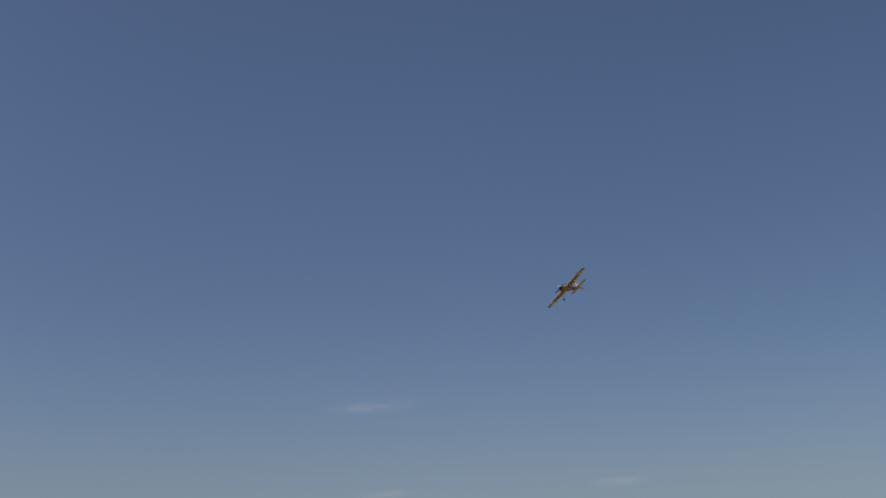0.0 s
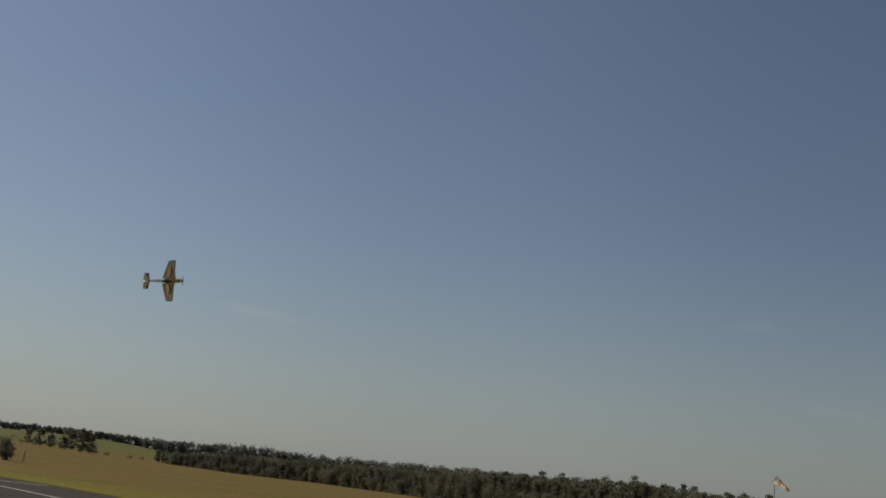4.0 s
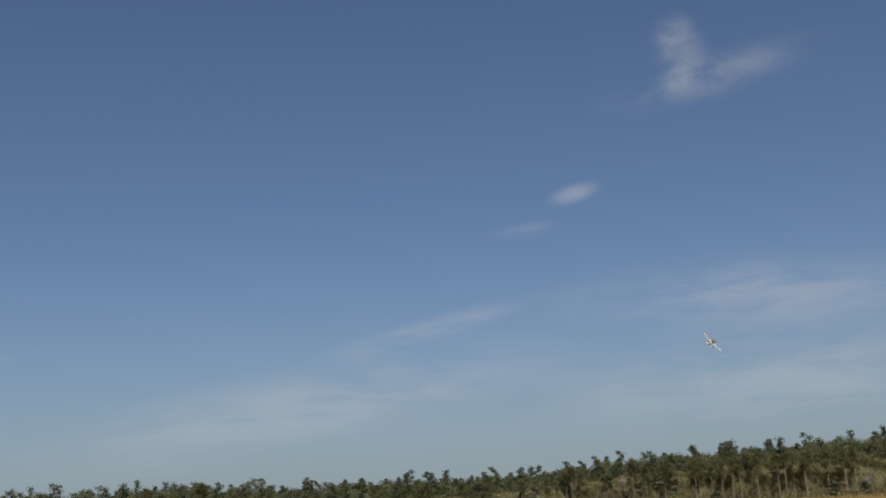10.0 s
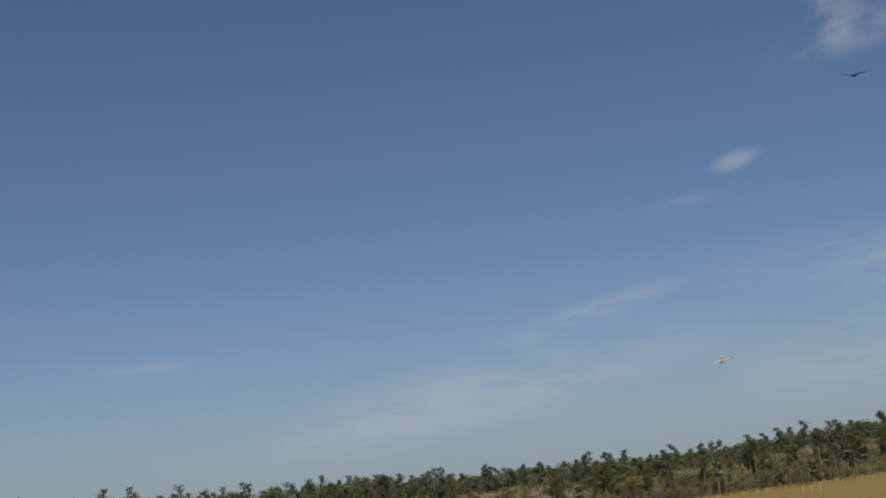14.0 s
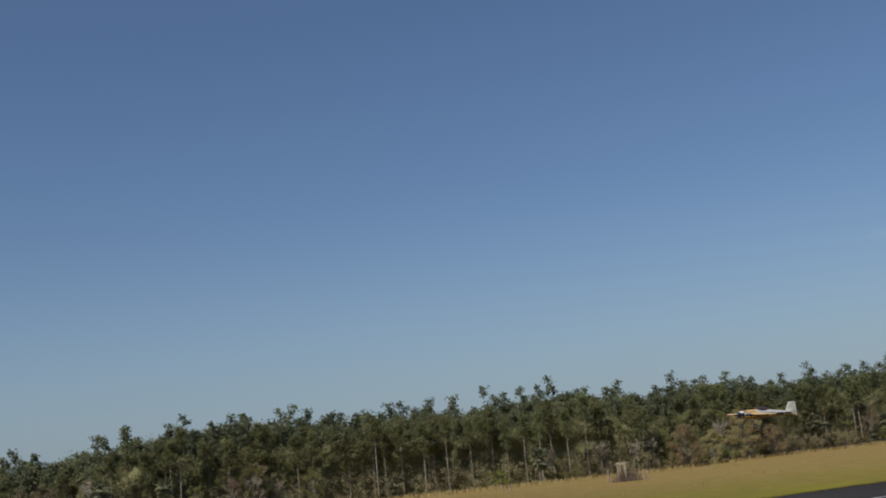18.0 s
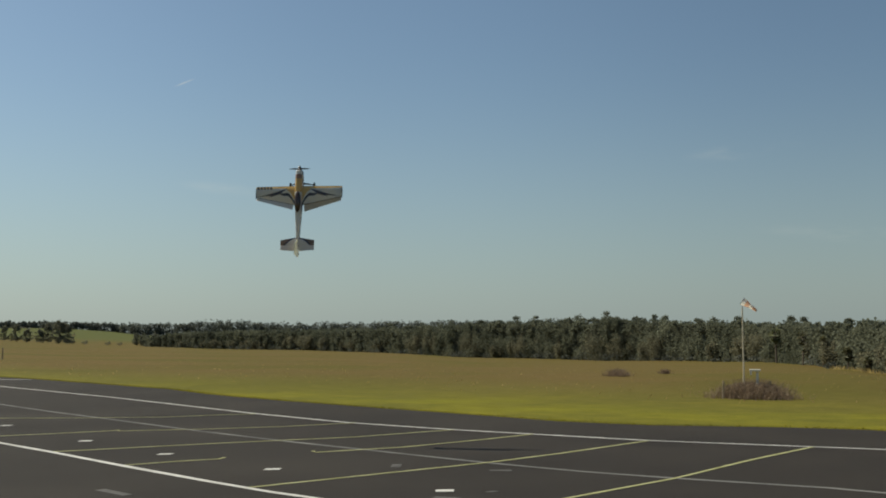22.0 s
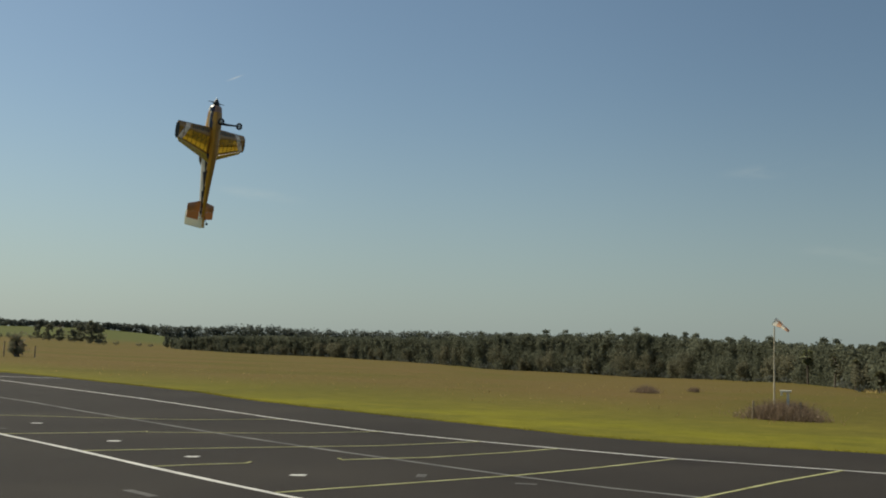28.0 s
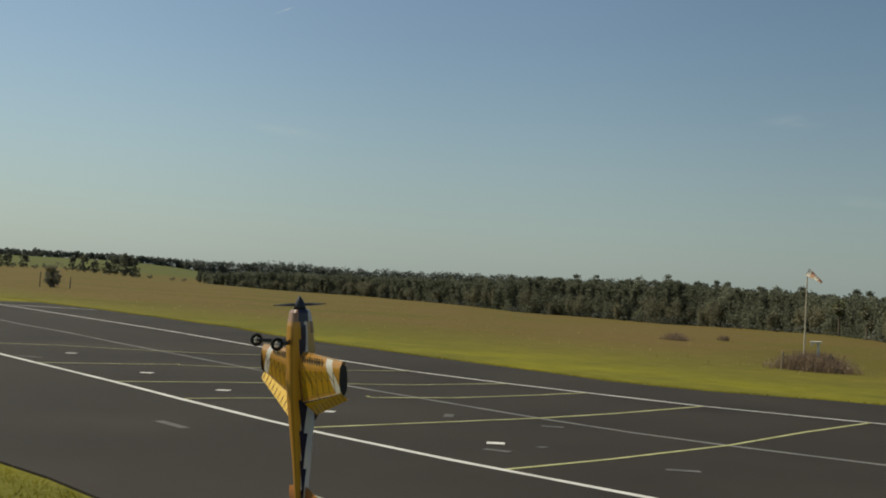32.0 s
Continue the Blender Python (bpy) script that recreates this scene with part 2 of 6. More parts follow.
GROUND = ground_material()
ASPHALT = mat("asphalt", (0.0265, 0.0215, 0.0178), 0.84, vary=0.22, scale=0.35, fine=120, bump=0.5, color2=(0.0365, 0.0303, 0.0245), spec=0.15)
PATCH = mat("worn_asphalt", (0.088, 0.084, 0.080), 0.9, vary=0.3, scale=4, fine=90, bump=0.3)
WHITE_PAINT = mat("white_paint", (0.527, 0.510, 0.476), 0.75, vary=0.25, scale=2, fine=60, color2=(0.629, 0.612, 0.578))
YELLOW_PAINT = mat("yellow_paint", (0.323, 0.315, 0.119), 0.75, vary=0.25, scale=2, fine=60, color2=(0.425, 0.416, 0.212))
FADED_PAINT = mat("faded_paint", (0.120, 0.116, 0.112), 0.85, vary=0.4, scale=1.2, fine=30, color2=(0.192, 0.188, 0.176))
BARK = mat("pine_bark", (0.260, 0.215, 0.168), 0.95, vary=0.3, scale=2, fine=14, bump=0.6, color2=(0.420, 0.355, 0.285))
GREY_BARK = mat("grey_bark", (0.22, 0.19, 0.155), 0.95, vary=0.3, scale=2, fine=14, bump=0.4, color2=(0.34, 0.30, 0.245))
TWIGS = mat("bare_twigs", (0.340, 0.285, 0.210), 0.95, vary=0.25, scale=2, fine=14, island=0.2, color2=(0.480, 0.410, 0.310), spec=0.0)
NEEDLES = mat("pine_needles", (0.160, 0.168, 0.072), 0.7, vary=0.25, scale=0.8, fine=9, island=0.16, translucent=0.50, color2=(0.240, 0.238, 0.104), per_object=0.26, spec=0.06)
LEAVES = mat("oak_leaves", (0.182, 0.184, 0.070), 0.7, vary=0.25, scale=0.8, fine=9, island=0.16, translucent=0.50, color2=(0.285, 0.268, 0.104), per_object=0.30, spec=0.06)
BROWN_LEAVES = mat("winter_leaves", (0.265, 0.228, 0.122), 0.85, vary=0.25, scale=0.8, fine=9, island=0.16, translucent=0.50, color2=(0.375, 0.318, 0.170), per_object=0.20, spec=0.06)
WILLOW_LEAVES = mat("willow_leaves", (0.350, 0.288, 0.140), 0.85, vary=0.25, scale=0.8, fine=9, island=0.16, translucent=0.50, color2=(0.470, 0.388, 0.192), per_object=0.20, spec=0.06)
RED_LEAVES = mat("red_winter_leaves", (0.245, 0.180, 0.118), 0.85, vary=0.25, scale=0.8, fine=9, island=0.16, translucent=0.50, color2=(0.340, 0.255, 0.165), per_object=0.20, spec=0.06)
YOUNG_LEAVES = mat("young_leaves", (0.220, 0.235, 0.050), 0.7, vary=0.25, scale=0.8, fine=9, island=0.22, translucent=0.42, color2=(0.340, 0.325, 0.085), spec=0.06)
# Hedgerow leaves: shade of their backlit side is put into the colour.
SHADED_HEDGE = mat("shade_toned_hedge_leaves", (0.165, 0.168, 0.122), 0.8, vary=0.25, scale=0.5, fine=5, island=0.16, translucent=0.40, color2=(0.225, 0.225, 0.162), spec=0.06)
PALM_BARK = mat("palm_bark", (0.13, 0.105, 0.08), 0.95, vary=0.3, scale=3, fine=16, bump=0.5)
FRONDS = mat("palm_fronds", (0.110, 0.124, 0.060), 0.42, vary=0.3, scale=1.5, fine=9, island=0.30, translucent=0.40, color2=(0.255, 0.250, 0.135), per_object=0.25, spec=0.35)
WOODS_MIX = mat("mixed_foliage", (0.178, 0.178, 0.082), 0.85, vary=0.2, scale=0.16, fine=1.2, island=0.10, translucent=0.50, color2=(0.250, 0.242, 0.110), spec=0.06)
# Back-row needles: darker and bluer than the front ones, haze put into the colour.
WOODS_PINE = mat("haze_toned_pine_crowns", (0.126, 0.142, 0.080), 0.8, vary=0.25, scale=0.10, fine=1.0, island=0.12, translucent=0.45, color2=(0.190, 0.202, 0.110), spec=0.03)
UNDERGROWTH = mat("dry_undergrowth", (0.330, 0.285, 0.160), 0.85, vary=0.25, scale=0.12, fine=1.2, island=0.14, translucent=0.55, color2=(0.450, 0.388, 0.220), spec=0.03)
# Foliage across the field: the grey of distance haze is mixed into these colours.
FAR_WOODS = mat("haze_grey_foliage", (0.145, 0.156, 0.110), 0.95, vary=0.25, scale=0.05, fine=0.25, island=0.06, translucent=0.35, color2=(0.195, 0.203, 0.145), spec=0.0)
FAR_BRUSH = mat("haze_grey_winter_oaks", (0.205, 0.196, 0.132), 0.95, vary=0.25, scale=0.04, fine=0.4, island=0.06, translucent=0.35, color2=(0.262, 0.248, 0.168), spec=0.0)
FAR_DARK = mat("dark_haze_grey_foliage", (0.135, 0.145, 0.125), 0.95, vary=0.25, scale=0.06, fine=0.4, island=0.08, translucent=0.25, color2=(0.180, 0.188, 0.158), spec=0.0)
FAR_MASS = mat("close_distant_foliage", (0.086, 0.089, 0.062), 0.95, vary=0.25, scale=0.12, fine=1.1, bump=0.8, color2=(0.118, 0.119, 0.083), spec=0.0)
DEEP_WOODS = mat("deep_foliage", (0.140, 0.134, 0.064), 0.95, vary=0.3, scale=0.25, fine=2.2, bump=0.8, color2=(0.196, 0.182, 0.088), spec=0.0)
DRY_WEED = mat("dry_weeds", (0.225, 0.160, 0.112), 0.9, vary=0.3, scale=2, fine=12, island=0.4, translucent=0.4, color2=(0.330, 0.245, 0.172))
STRAW = mat("straw_fringe", (0.34, 0.25, 0.10), 0.9, vary=0.25, scale=0.15, fine=3, island=0.2, translucent=0.5, color2=(0.46, 0.35, 0.16), spec=0.06)
FRINGE = mat("tall_straw", (0.44, 0.33, 0.13), 0.9, vary=0.25, scale=0.15, fine=3, island=0.2, translucent=0.5, color2=(0.58, 0.45, 0.20), spec=0.06)
TURF = mat("turf_blades", (0.149, 0.139, 0.011), 0.85, vary=0.25, scale=0.3, fine=5, island=0.20, translucent=0.6, color2=(0.260, 0.222, 0.028), spec=0.06)
WOOD = mat("weathered_wood", (0.30, 0.24, 0.17), 0.9, vary=0.3, scale=4, fine=40, bump=0.4)
WHITE_WOOD = mat("white_painted_wood", (0.66, 0.63, 0.55), 0.7, vary=0.15, scale=4, fine=40, bump=0.2)
GALV = mat("galvanised_steel", (0.52, 0.52, 0.50), 0.5, metal=0.6, vary=0.15, scale=3, fine=30)
SOCK_ORANGE = mat("faded_orange_cloth", (0.820, 0.460, 0.300), 0.85, vary=0.2, scale=5, fine=40, translucent=0.60, color2=(0.880, 0.620, 0.480))
SOCK_WHITE = mat("white_cloth", (0.88, 0.85, 0.79), 0.85, vary=0.1, scale=5, fine=40, translucent=0.6)
BIRD_BLACK = mat("black_feathers", (0.03, 0.028, 0.026), 0.7, vary=0.3, scale=4, fine=30)

# ---- building helpers ----
def link_mesh(name, verts, faces, material, parent=None, smooth=False):
    me = bpy.data.meshes.new(name)
    me.from_pydata([tuple(v) for v in verts], [], faces)
    me.materials.append(material)
    if smooth:
        me.polygons.foreach_set("use_smooth", [True] * len(me.polygons))
    me.update()
    ob = new(name, me)
    if parent is not None:
        ob.parent = parent
    return ob


def part(name, bm, material, parent, label="", smooth=False):
    """One bmesh as one mesh object under a thing or a part."""
    bmesh.ops.recalc_face_normals(bm, faces=bm.faces)
    me = bpy.data.meshes.new(name)
    bm.to_mesh(me)
    bm.free()
    for k in material if isinstance(material, (list, tuple)) else [material]:
        me.materials.append(k)
    if smooth:
        me.polygons.foreach_set("use_smooth", [True] * len(me.polygons))
    ob = new(name, me)
    ob.parent = parent
    if label:
        ob["label"] = label
    return ob


def box_bm(size, at=(0, 0, 0), bevel=0.0, m=None, bm=None):
    bm = bm or bmesh.new()
    made = bmesh.ops.create_cube(bm, size=1.0, matrix=Matrix.Translation(at) @ (m or Matrix()) @ Matrix.Diagonal((*size, 1)))
    if bevel:
        edges = list({e for v in made["verts"] for e in v.link_edges})
        bmesh.ops.bevel(bm, geom=edges, offset=bevel, segments=1, affect="EDGES")
    return bm


def rod_bm(a, b, r0, r1=None, sides=8, bm=None):
    bm = bm or bmesh.new()
    a, b = Vector(a), Vector(b)
    q = (b - a).to_track_quat("Z", "Y").to_matrix().to_4x4()
    bmesh.ops.create_cone(bm, cap_ends=True, segments=sides, radius1=r0, radius2=r0 if r1 is None else r1, depth=(b - a).length,
                          matrix=Matrix.Translation((a + b) / 2) @ q)
    return bm


def thing(name, at, label, category, group="", kind="", turn=0.0):
    ob = new(name)
    ob.matrix_world = Matrix.Translation(at) @ Matrix.Rotation(turn, 4, "Z")
    return tagged(ob, label, category, group, kind)


def smooth01(x):
    x = min(1.0, max(0.0, x))
    return x * x * (3 - 2 * x)


# ---- the lie of the land: edge of the woods by bearing (degrees to the left of +y) ----
# bearing, distance, angle of the foot and of the tree tops seen from the eye
WOODS_RIGHT = [
    (-115, 180, -0.2, 2.75), (-95, 180, -0.18, 2.75), (-88, 180, -0.23, 2.55), (-83, 180, -0.35, 2.3), (-80, 180, -0.47, 2.02), (-76, 180, -0.61, 2.05),
    (-72, 181, -0.76, 2.1), (-68, 182, -0.9, 2.05), (-64, 185, -1.0, 2.4), (-58, 188, -1.12, 2.3), (-54, 187, -1.21, 2.45), (-49, 171, -1.39, 2.4),
    (-47, 165, -1.46, 2.25), (-43.7, 154, -1.57, 2.7), (-40, 142, -1.69, 2.45), (-36, 138, -1.75, 2.95), (-32.5, 134, -1.79, 2.65), (-28, 131, -1.84, 2.7),
    (-24, 128, -1.89, 2.85), (-20.6, 124, -1.94, 3.05), (-16, 118, -2.05, 2.6), (-12, 115, -2.18, 1.82), (-8.6, 111, -2.28, 1.68), (-5, 106, -2.38, 1.72),
    (0, 98, -2.52, 1.82), (5, 98, -2.52, 2.0), (9.7, 99, -2.47, 1.85)]
WOODS_LEFT = [
    (12.4, 102, -2.36, 1.30), (15, 106, -2.28, 0.90), (19, 112, -2.20, 0.86), (22.5, 117, -1.95, 0.98), (24.5, 135, -1.60, 1.04), (26.1, 150, -1.47, 1.02), (27.6, 170, -1.28, 1.0),
    (30, 195, -1.20, 1.08), (32.6, 215, -1.19, 1.12), (34.7, 230, -1.17, 1.24), (36.1, 238, -1.14, 1.27), (38, 250, -1.10, 1.14), (40, 264, -1.05, 1.12),
    (42.2, 280, -1.0, 1.03), (44.7, 302, -0.86, 0.80), (48, 338, -0.68, 0.68), (50.7, 370, -0.57, 0.60), (54.6, 415, -0.50, 0.56), (57.2, 443, -0.39, 0.42), (58.2, 455, -0.36, 0.20),
    (59.0, 520, -0.30, 0.4), (62, 520, -0.20, 0.74), (65, 520, -0.02, 0.9), (69, 520, -0.04, 0.9), (74, 520, 0.14, 0.9), (77, 520, 0.24, 0.9), (100, 520, 0.30, 0.9)]
# the pasture hill behind the far hedge, and the trees along its crest: bearing, angle of the crest, angle of the tree tops
RIDGE = [(40, 0.2, 0.8), (44.7, 0.2, 0.82), (48, 0.2, 0.80), (50, 0.2, 0.74), (52, 0.2, 0.76), (54.6, 0.2, 0.90), (57.3, 0.15, 0.77), (58.5, 0.20, 0.77), (59.9, 0.36, 0.76),
         (61.7, 0.50, 0.84), (64, 0.55, 0.86), (67.8, 0.52, 0.82), (70, 0.54, 0.84), (72, 0.60, 0.88), (74, 0.66, 0.93), (76.5, 0.72, 1.02), (92, 0.75, 1.05)]
R_AZ = [k[0] for k in RIDGE]
RIDGE_R = 1150.0
WOODS = WOODS_RIGHT + WOODS_LEFT
W_AZ = [w[0] for w in WOODS]


def woods_at(az):
    """Distance, foot height and tree height of the edge of the woods at a bearing."""
    d = float(np.interp(az, W_AZ, [w[1] for w in WOODS]))
    foot = float(np.interp(az, W_AZ, [w[2] for w in WOODS]))
    top = float(np.interp(az, W_AZ, [w[3] for w in WOODS]))
    z = EYE + d * math.tan(radians(foot))
    return d, z, EYE + d * math.tan(radians(top)) - z


def land(x, y):
    """Height of the ground."""
    r, az = math.hypot(x, y), math.degrees(math.atan2(-x, y))
    near = 1.0
    if az > 100 or az < -115:
        near = smooth01(1 - min(abs(az - 100) if az > 0 else abs(az + 115), 30) / 30)
        az = max(-115, min(100, az)) if abs(az) < 175 else 100
    d, z, _ = woods_at(max(-115, min(100, az)))
    # the field falls away before the sight line to the foot of the trees touches it
    r1 = min(55.0, 0.90 * EYE * d / max(EYE - z, 0.5))
    h = z * min(1.0, max(0.0, (r - r1) / max(d - r1, 1))) * near
    if r > 40:
        h += 0.05 * noise.noise((x * 0.06, y * 0.06, 3.0)) * smooth01((r - 40) / 40)
    if r > 520 and az > 40:
        crest = EYE + RIDGE_R * math.tan(radians(float(np.interp(az, R_AZ, [k[1] for k in RIDGE]))))
        h += (crest - h) * smooth01((r - 520) / 620) * near
    return h


def polar(az, r):
    return -math.sin(radians(az)) * r, math.cos(radians(az)) * r


def build_ground():
    rings = [0, 2.5, 5, 8, 12, 17, 23, 30, 36, 41, 46, 51, 57, 63, 71, 80, 90, 101, 113, 128, 145, 170, 200, 240, 290, 350, 420, 500, 560, 640, 740,
             860, 930, 1000, 1050, 1090, 1120, 1150, 1200, 1600, 2400, 4200]
    az = [a for a in range(-180, -120, 6)] + [a * 1.5 - 120 for a in range(0, 147)] + [a for a in range(103, 180, 7)]
    verts, faces = [(0, 0, 0)], []
    for r in rings[1:]:
        for a in az:
            x, y = polar(a, r)
            verts.append((x, y, land(x, y)))
    n = len(az)
    for i in range(n):
        faces.append((0, 1 + (i + 1) % n, 1 + i))
    for k in range(len(rings) - 2):
        for i in range(n):
            a, b = 1 + k * n + i, 1 + k * n + (i + 1) % n
            faces.append((a, b, b + n, a + n))
    faces = [f[::-1] for f in faces]
    ob = link_mesh("ground", verts, faces, GROUND, smooth=True)
    # face up
    if ob.data.polygons[5].normal.z < 0:
        ob.data.flip_normals()
    return tagged(ob, "mown green verge and dry brown grass field reaching to the woods", "ground", kind="structure")


build_ground()


def build_runway():
    bm = bmesh.new()
    far_edge = [(35.0, 20.6), (24.0, 20.4), (8.0, 20.2), (-4.0, 20.7), (-9.3, 20.45), (-10.6, 20.05), (-11.6, 19.5), (-12.75, 18.85), (-14.8, 18.6), (-18.4, 19.05), (-22.1, 19.4),
                (-26.0, 19.95), (-29.7, 20.6), (-34.0, 21.9), (-47.8, 23.9), (-92, 27.0)]
    # the grass creeps in along the far edge
    rng = random.Random(4)
    ragged = []
    for (ax, ay), (bx, by) in zip(far_edge, far_edge[1:]):
        k = max(1, int(abs(bx - ax) / 0.7))
        ragged += [(ax + (bx - ax) * i / k, ay + (by - ay) * i / k + rng.uniform(-0.07, 0.07)) for i in range(k)]
    rim = [(-92, 4.0), (-12, 4.05), (-9, 4.15), (-6, 4.0), (20, 4.2), (36, 4.6), (44, 5.0), (50.0, 5.3), (46.3, 7.4), (44.2, 8.7), (41.5, 11.1), (39.5, 14.2), (38.2, 17.2), (36.9, 19.6)] + ragged + [far_edge[-1]]
    lo = [bm.verts.new((x, y, -0.08)) for x, y in rim]
    hi = [bm.verts.new((x, y, 0.022)) for x, y in rim]
    bm.faces.new(hi)
    bm.faces.new(lo[::-1])
    for i in range(len(rim)):
        j = (i + 1) % len(rim)
        bm.faces.new((lo[i], lo[j], hi[j], hi[i]))
    bmesh.ops.triangulate(bm, faces=[f for f in bm.faces if len(f.verts) > 4])
    me = bpy.data.meshes.new("runway")
    bm.to_mesh(me)
    bm.free()
    me.materials.append(ASPHALT)
    return tagged(new("runway", me), "dark grey asphalt model runway with painted white and yellow lines", "runway", kind="structure")


RUNWAY = build_runway()


def stripe(name, pts, width, material, z=0.026):
    """A painted line along points, a few millimetres thick, with slightly uneven edges."""
    rng = random.Random(len(name) + int(abs(pts[0][0]) * 10))
    verts, faces = [], []
    line = []
    for (ax, ay), (bx, by) in zip(pts, pts[1:]):
        k = max(1, int(math.hypot(bx - ax, by - ay) / 0.8))
        line += [(ax + (bx - ax) * i / k, ay + (by - ay) * i / k) for i in range(k)]
    line.append(pts[-1])
    for i, (x, y) in enumerate(line):
        ax, ay = line[max(i - 1, 0)]
        bx, by = line[min(i + 1, len(line) - 1)]
        t = Vector((bx - ax, by - ay, 0)).normalized()
        s = Vector((-t.y, t.x, 0))
        w = width / 2 * rng.uniform(0.86, 1.1)
        c = Vector((x, y, z))
        verts += [c - s * w, c + s * w, c + s * w - Vector((0, 0, 0.006)), c - s * w - Vector((0, 0, 0.006))]
    for i in range(len(line) - 1):
        a, b = 4 * i, 4 * i + 4
        faces += [(a, b, b + 1, a + 1), (a + 1, b + 1, b + 2, a + 2), (a + 3, b + 3, b, a)]
    ob = link_mesh(name, verts, faces, material, RUNWAY)
    return ob


def build_markings():
    stripe("edge_line", [(-92, 24.5), (-47, 20.1), (-40.6, 19.2), (-30.4, 17.7), (-21.6, 16.02), (-17.7, 15.5), (-14.9, 15.58), (-13.1, 15.78), (-10.85, 16.05), (-8.38, 16.78),
                         (-7.3, 17.1), (-4.0, 17.2), (2.0, 16.7), (13.0, 16.2), (22.0, 16.7), (26.6, 17.0)], 0.088, WHITE_PAINT)["label"] = "white edge line on the far side"
    stripe("edge_line", [(29.2, 17.3), (33.5, 17.6), (36.8, 17.6)], 0.088, WHITE_PAINT)["label"] = "white edge line beyond a worn gap"
    stripe("edge_line", [(-92, 14.0), (-30, 9.75), (-22, 9.02), (-19.9, 8.83), (-16.4, 8.52), (-14.0, 8.25), (-11.7, 8.04), (-10.4, 7.95), (-8.3, 7.96), (-6.0, 8.1), (0, 8.3),
                         (42.6, 8.35)], 0.098, WHITE_PAINT)["label"] = "white edge line on the near side"
    stripe("faded_line", [(-60, 18.2), (-33.5, 14.3), (-29.6, 13.9), (-25.7, 13.28), (-22.3, 12.85), (-18.2, 12.3), (-15.2, 12.02), (-13.0, 11.9), (-10.6, 11.77), (-9.0, 11.8),
                          (-7.75, 11.98), (-6.0, 12.36), (0, 12.4), (14, 12.7), (21.3, 13.0), (30, 13.8), (35.5, 13.9)], 0.10, FADED_PAINT, 0.0245)["label"] = "old grey line along the middle"
    for pts in ([(-7.62, 8.05), (-7.62, 9.6), (-7.75, 12.0), (-8.12, 14.4), (-8.38, 16.75)],
                [(-10.83, 8.02), (-10.73, 9.6), (-10.58, 11.8), (-10.62, 13.4), (-10.86, 16.0)],
                [(-13.62, 11.24), (-13.42, 11.15), (-13.05, 12.55), (-13.02, 14.3), (-13.1, 15.75)],
                [(-13.98, 8.3), (-13.86, 9.1), (-13.71, 9.62), (-13.83, 9.8)],
                [(-16.46, 8.56), (-16.1, 9.9), (-15.72, 11.2), (-15.0, 13.3), (-14.82, 15.55)],
                [(-20.0, 8.85), (-19.62, 10.2), (-19.4, 11.3), (-19.5, 11.42), (-19.26, 11.3), (-18.4, 12.7), (-17.8, 14.0), (-17.52, 15.55)],
                [(-25.6, 9.35), (-24.5, 11.3), (-23.3, 12.4), (-22.0, 13.9), (-21.35, 15.95)],
                [(31.5, 17.4), (34.0, 14.0), (36.4, 11.4), (39.3, 8.5)]):
        stripe("cross_line", pts, 0.062, YELLOW_PAINT, 0.0275)["label"] = "thin yellow line across the runway"
    stripe("threshold_line", [(-51.6, 20.5), (-50.6, 20.85), (-47.1, 23.4)], 0.15, WHITE_PAINT)
    # short dashes, each of two strokes side by side
    for x, y in ((-22.2, 10.55), (-17.8, 9.83), (-14.88, 9.5), (-12.12, 9.34), (-9.0, 9.31)):
        turn = Matrix.Rotation(0.72 + 0.08 * math.sin(x * 9), 4, "Z")
        bm = box_bm((0.13, 0.17, 0.005), (x - 0.015, y - 0.04, 0.026), 0.002, turn)
        box_bm((0.12, 0.17, 0.005), (x + 0.035, y + 0.02, 0.0265), 0.002, turn, bm)
        part("paint_mark", bm, WHITE_PAINT, RUNWAY, "short white painted mark")
    for x, y, w, a in ((-11.60, 6.75, 0.66, -0.06), (-9.84, 11.2, 0.28, 0.7), (-11.22, 10.68, 0.36, 2.3), (-6.78, 9.71, 0.34, 0.8), (-8.58, 8.9, 0.3, 0.4), (-8.56, 9.6, 0.10, 0.0), (-21.3, 9.3, 0.5, 0.6)):
        bm = box_bm((w, 0.13, 0.004), (x, y, 0.0245), 0.001, Matrix.Rotation(a, 4, "Z"))
        part("scuff_patch", bm, PATCH, RUNWAY, "worn pale scuff on the asphalt")


build_markings()

# ---- plants ----
def leaf_cards(points, outward, size, rng, aspect=0.8, loose=0.55):
    """Small leaves, one per point, each turned roughly the way its spray faces."""
    c = np.asarray(points, float)
    n = len(c)
    w = np.asarray(outward, float) + rng.normal(0, loose, (n, 3))
    w /= np.linalg.norm(w, axis=1)[:, None] + 1e-9
    u = np.cross(w, rng.normal(size=(n, 3)))
    u /= np.linalg.norm(u, axis=1)[:, None] + 1e-9
    v = np.cross(w, u)
    s = size * rng.uniform(0.6, 1.3, (n, 1))
    u, v = u * s * 0.5, v * s * 0.5 * aspect
    verts = np.stack([c + u, c - u * 0.7 - v * 0.8, c - u * 0.7 + v * 0.8], 1).reshape(-1, 3)
    return verts, [(3 * i, 3 * i + 1, 3 * i + 2) for i in range(n)]


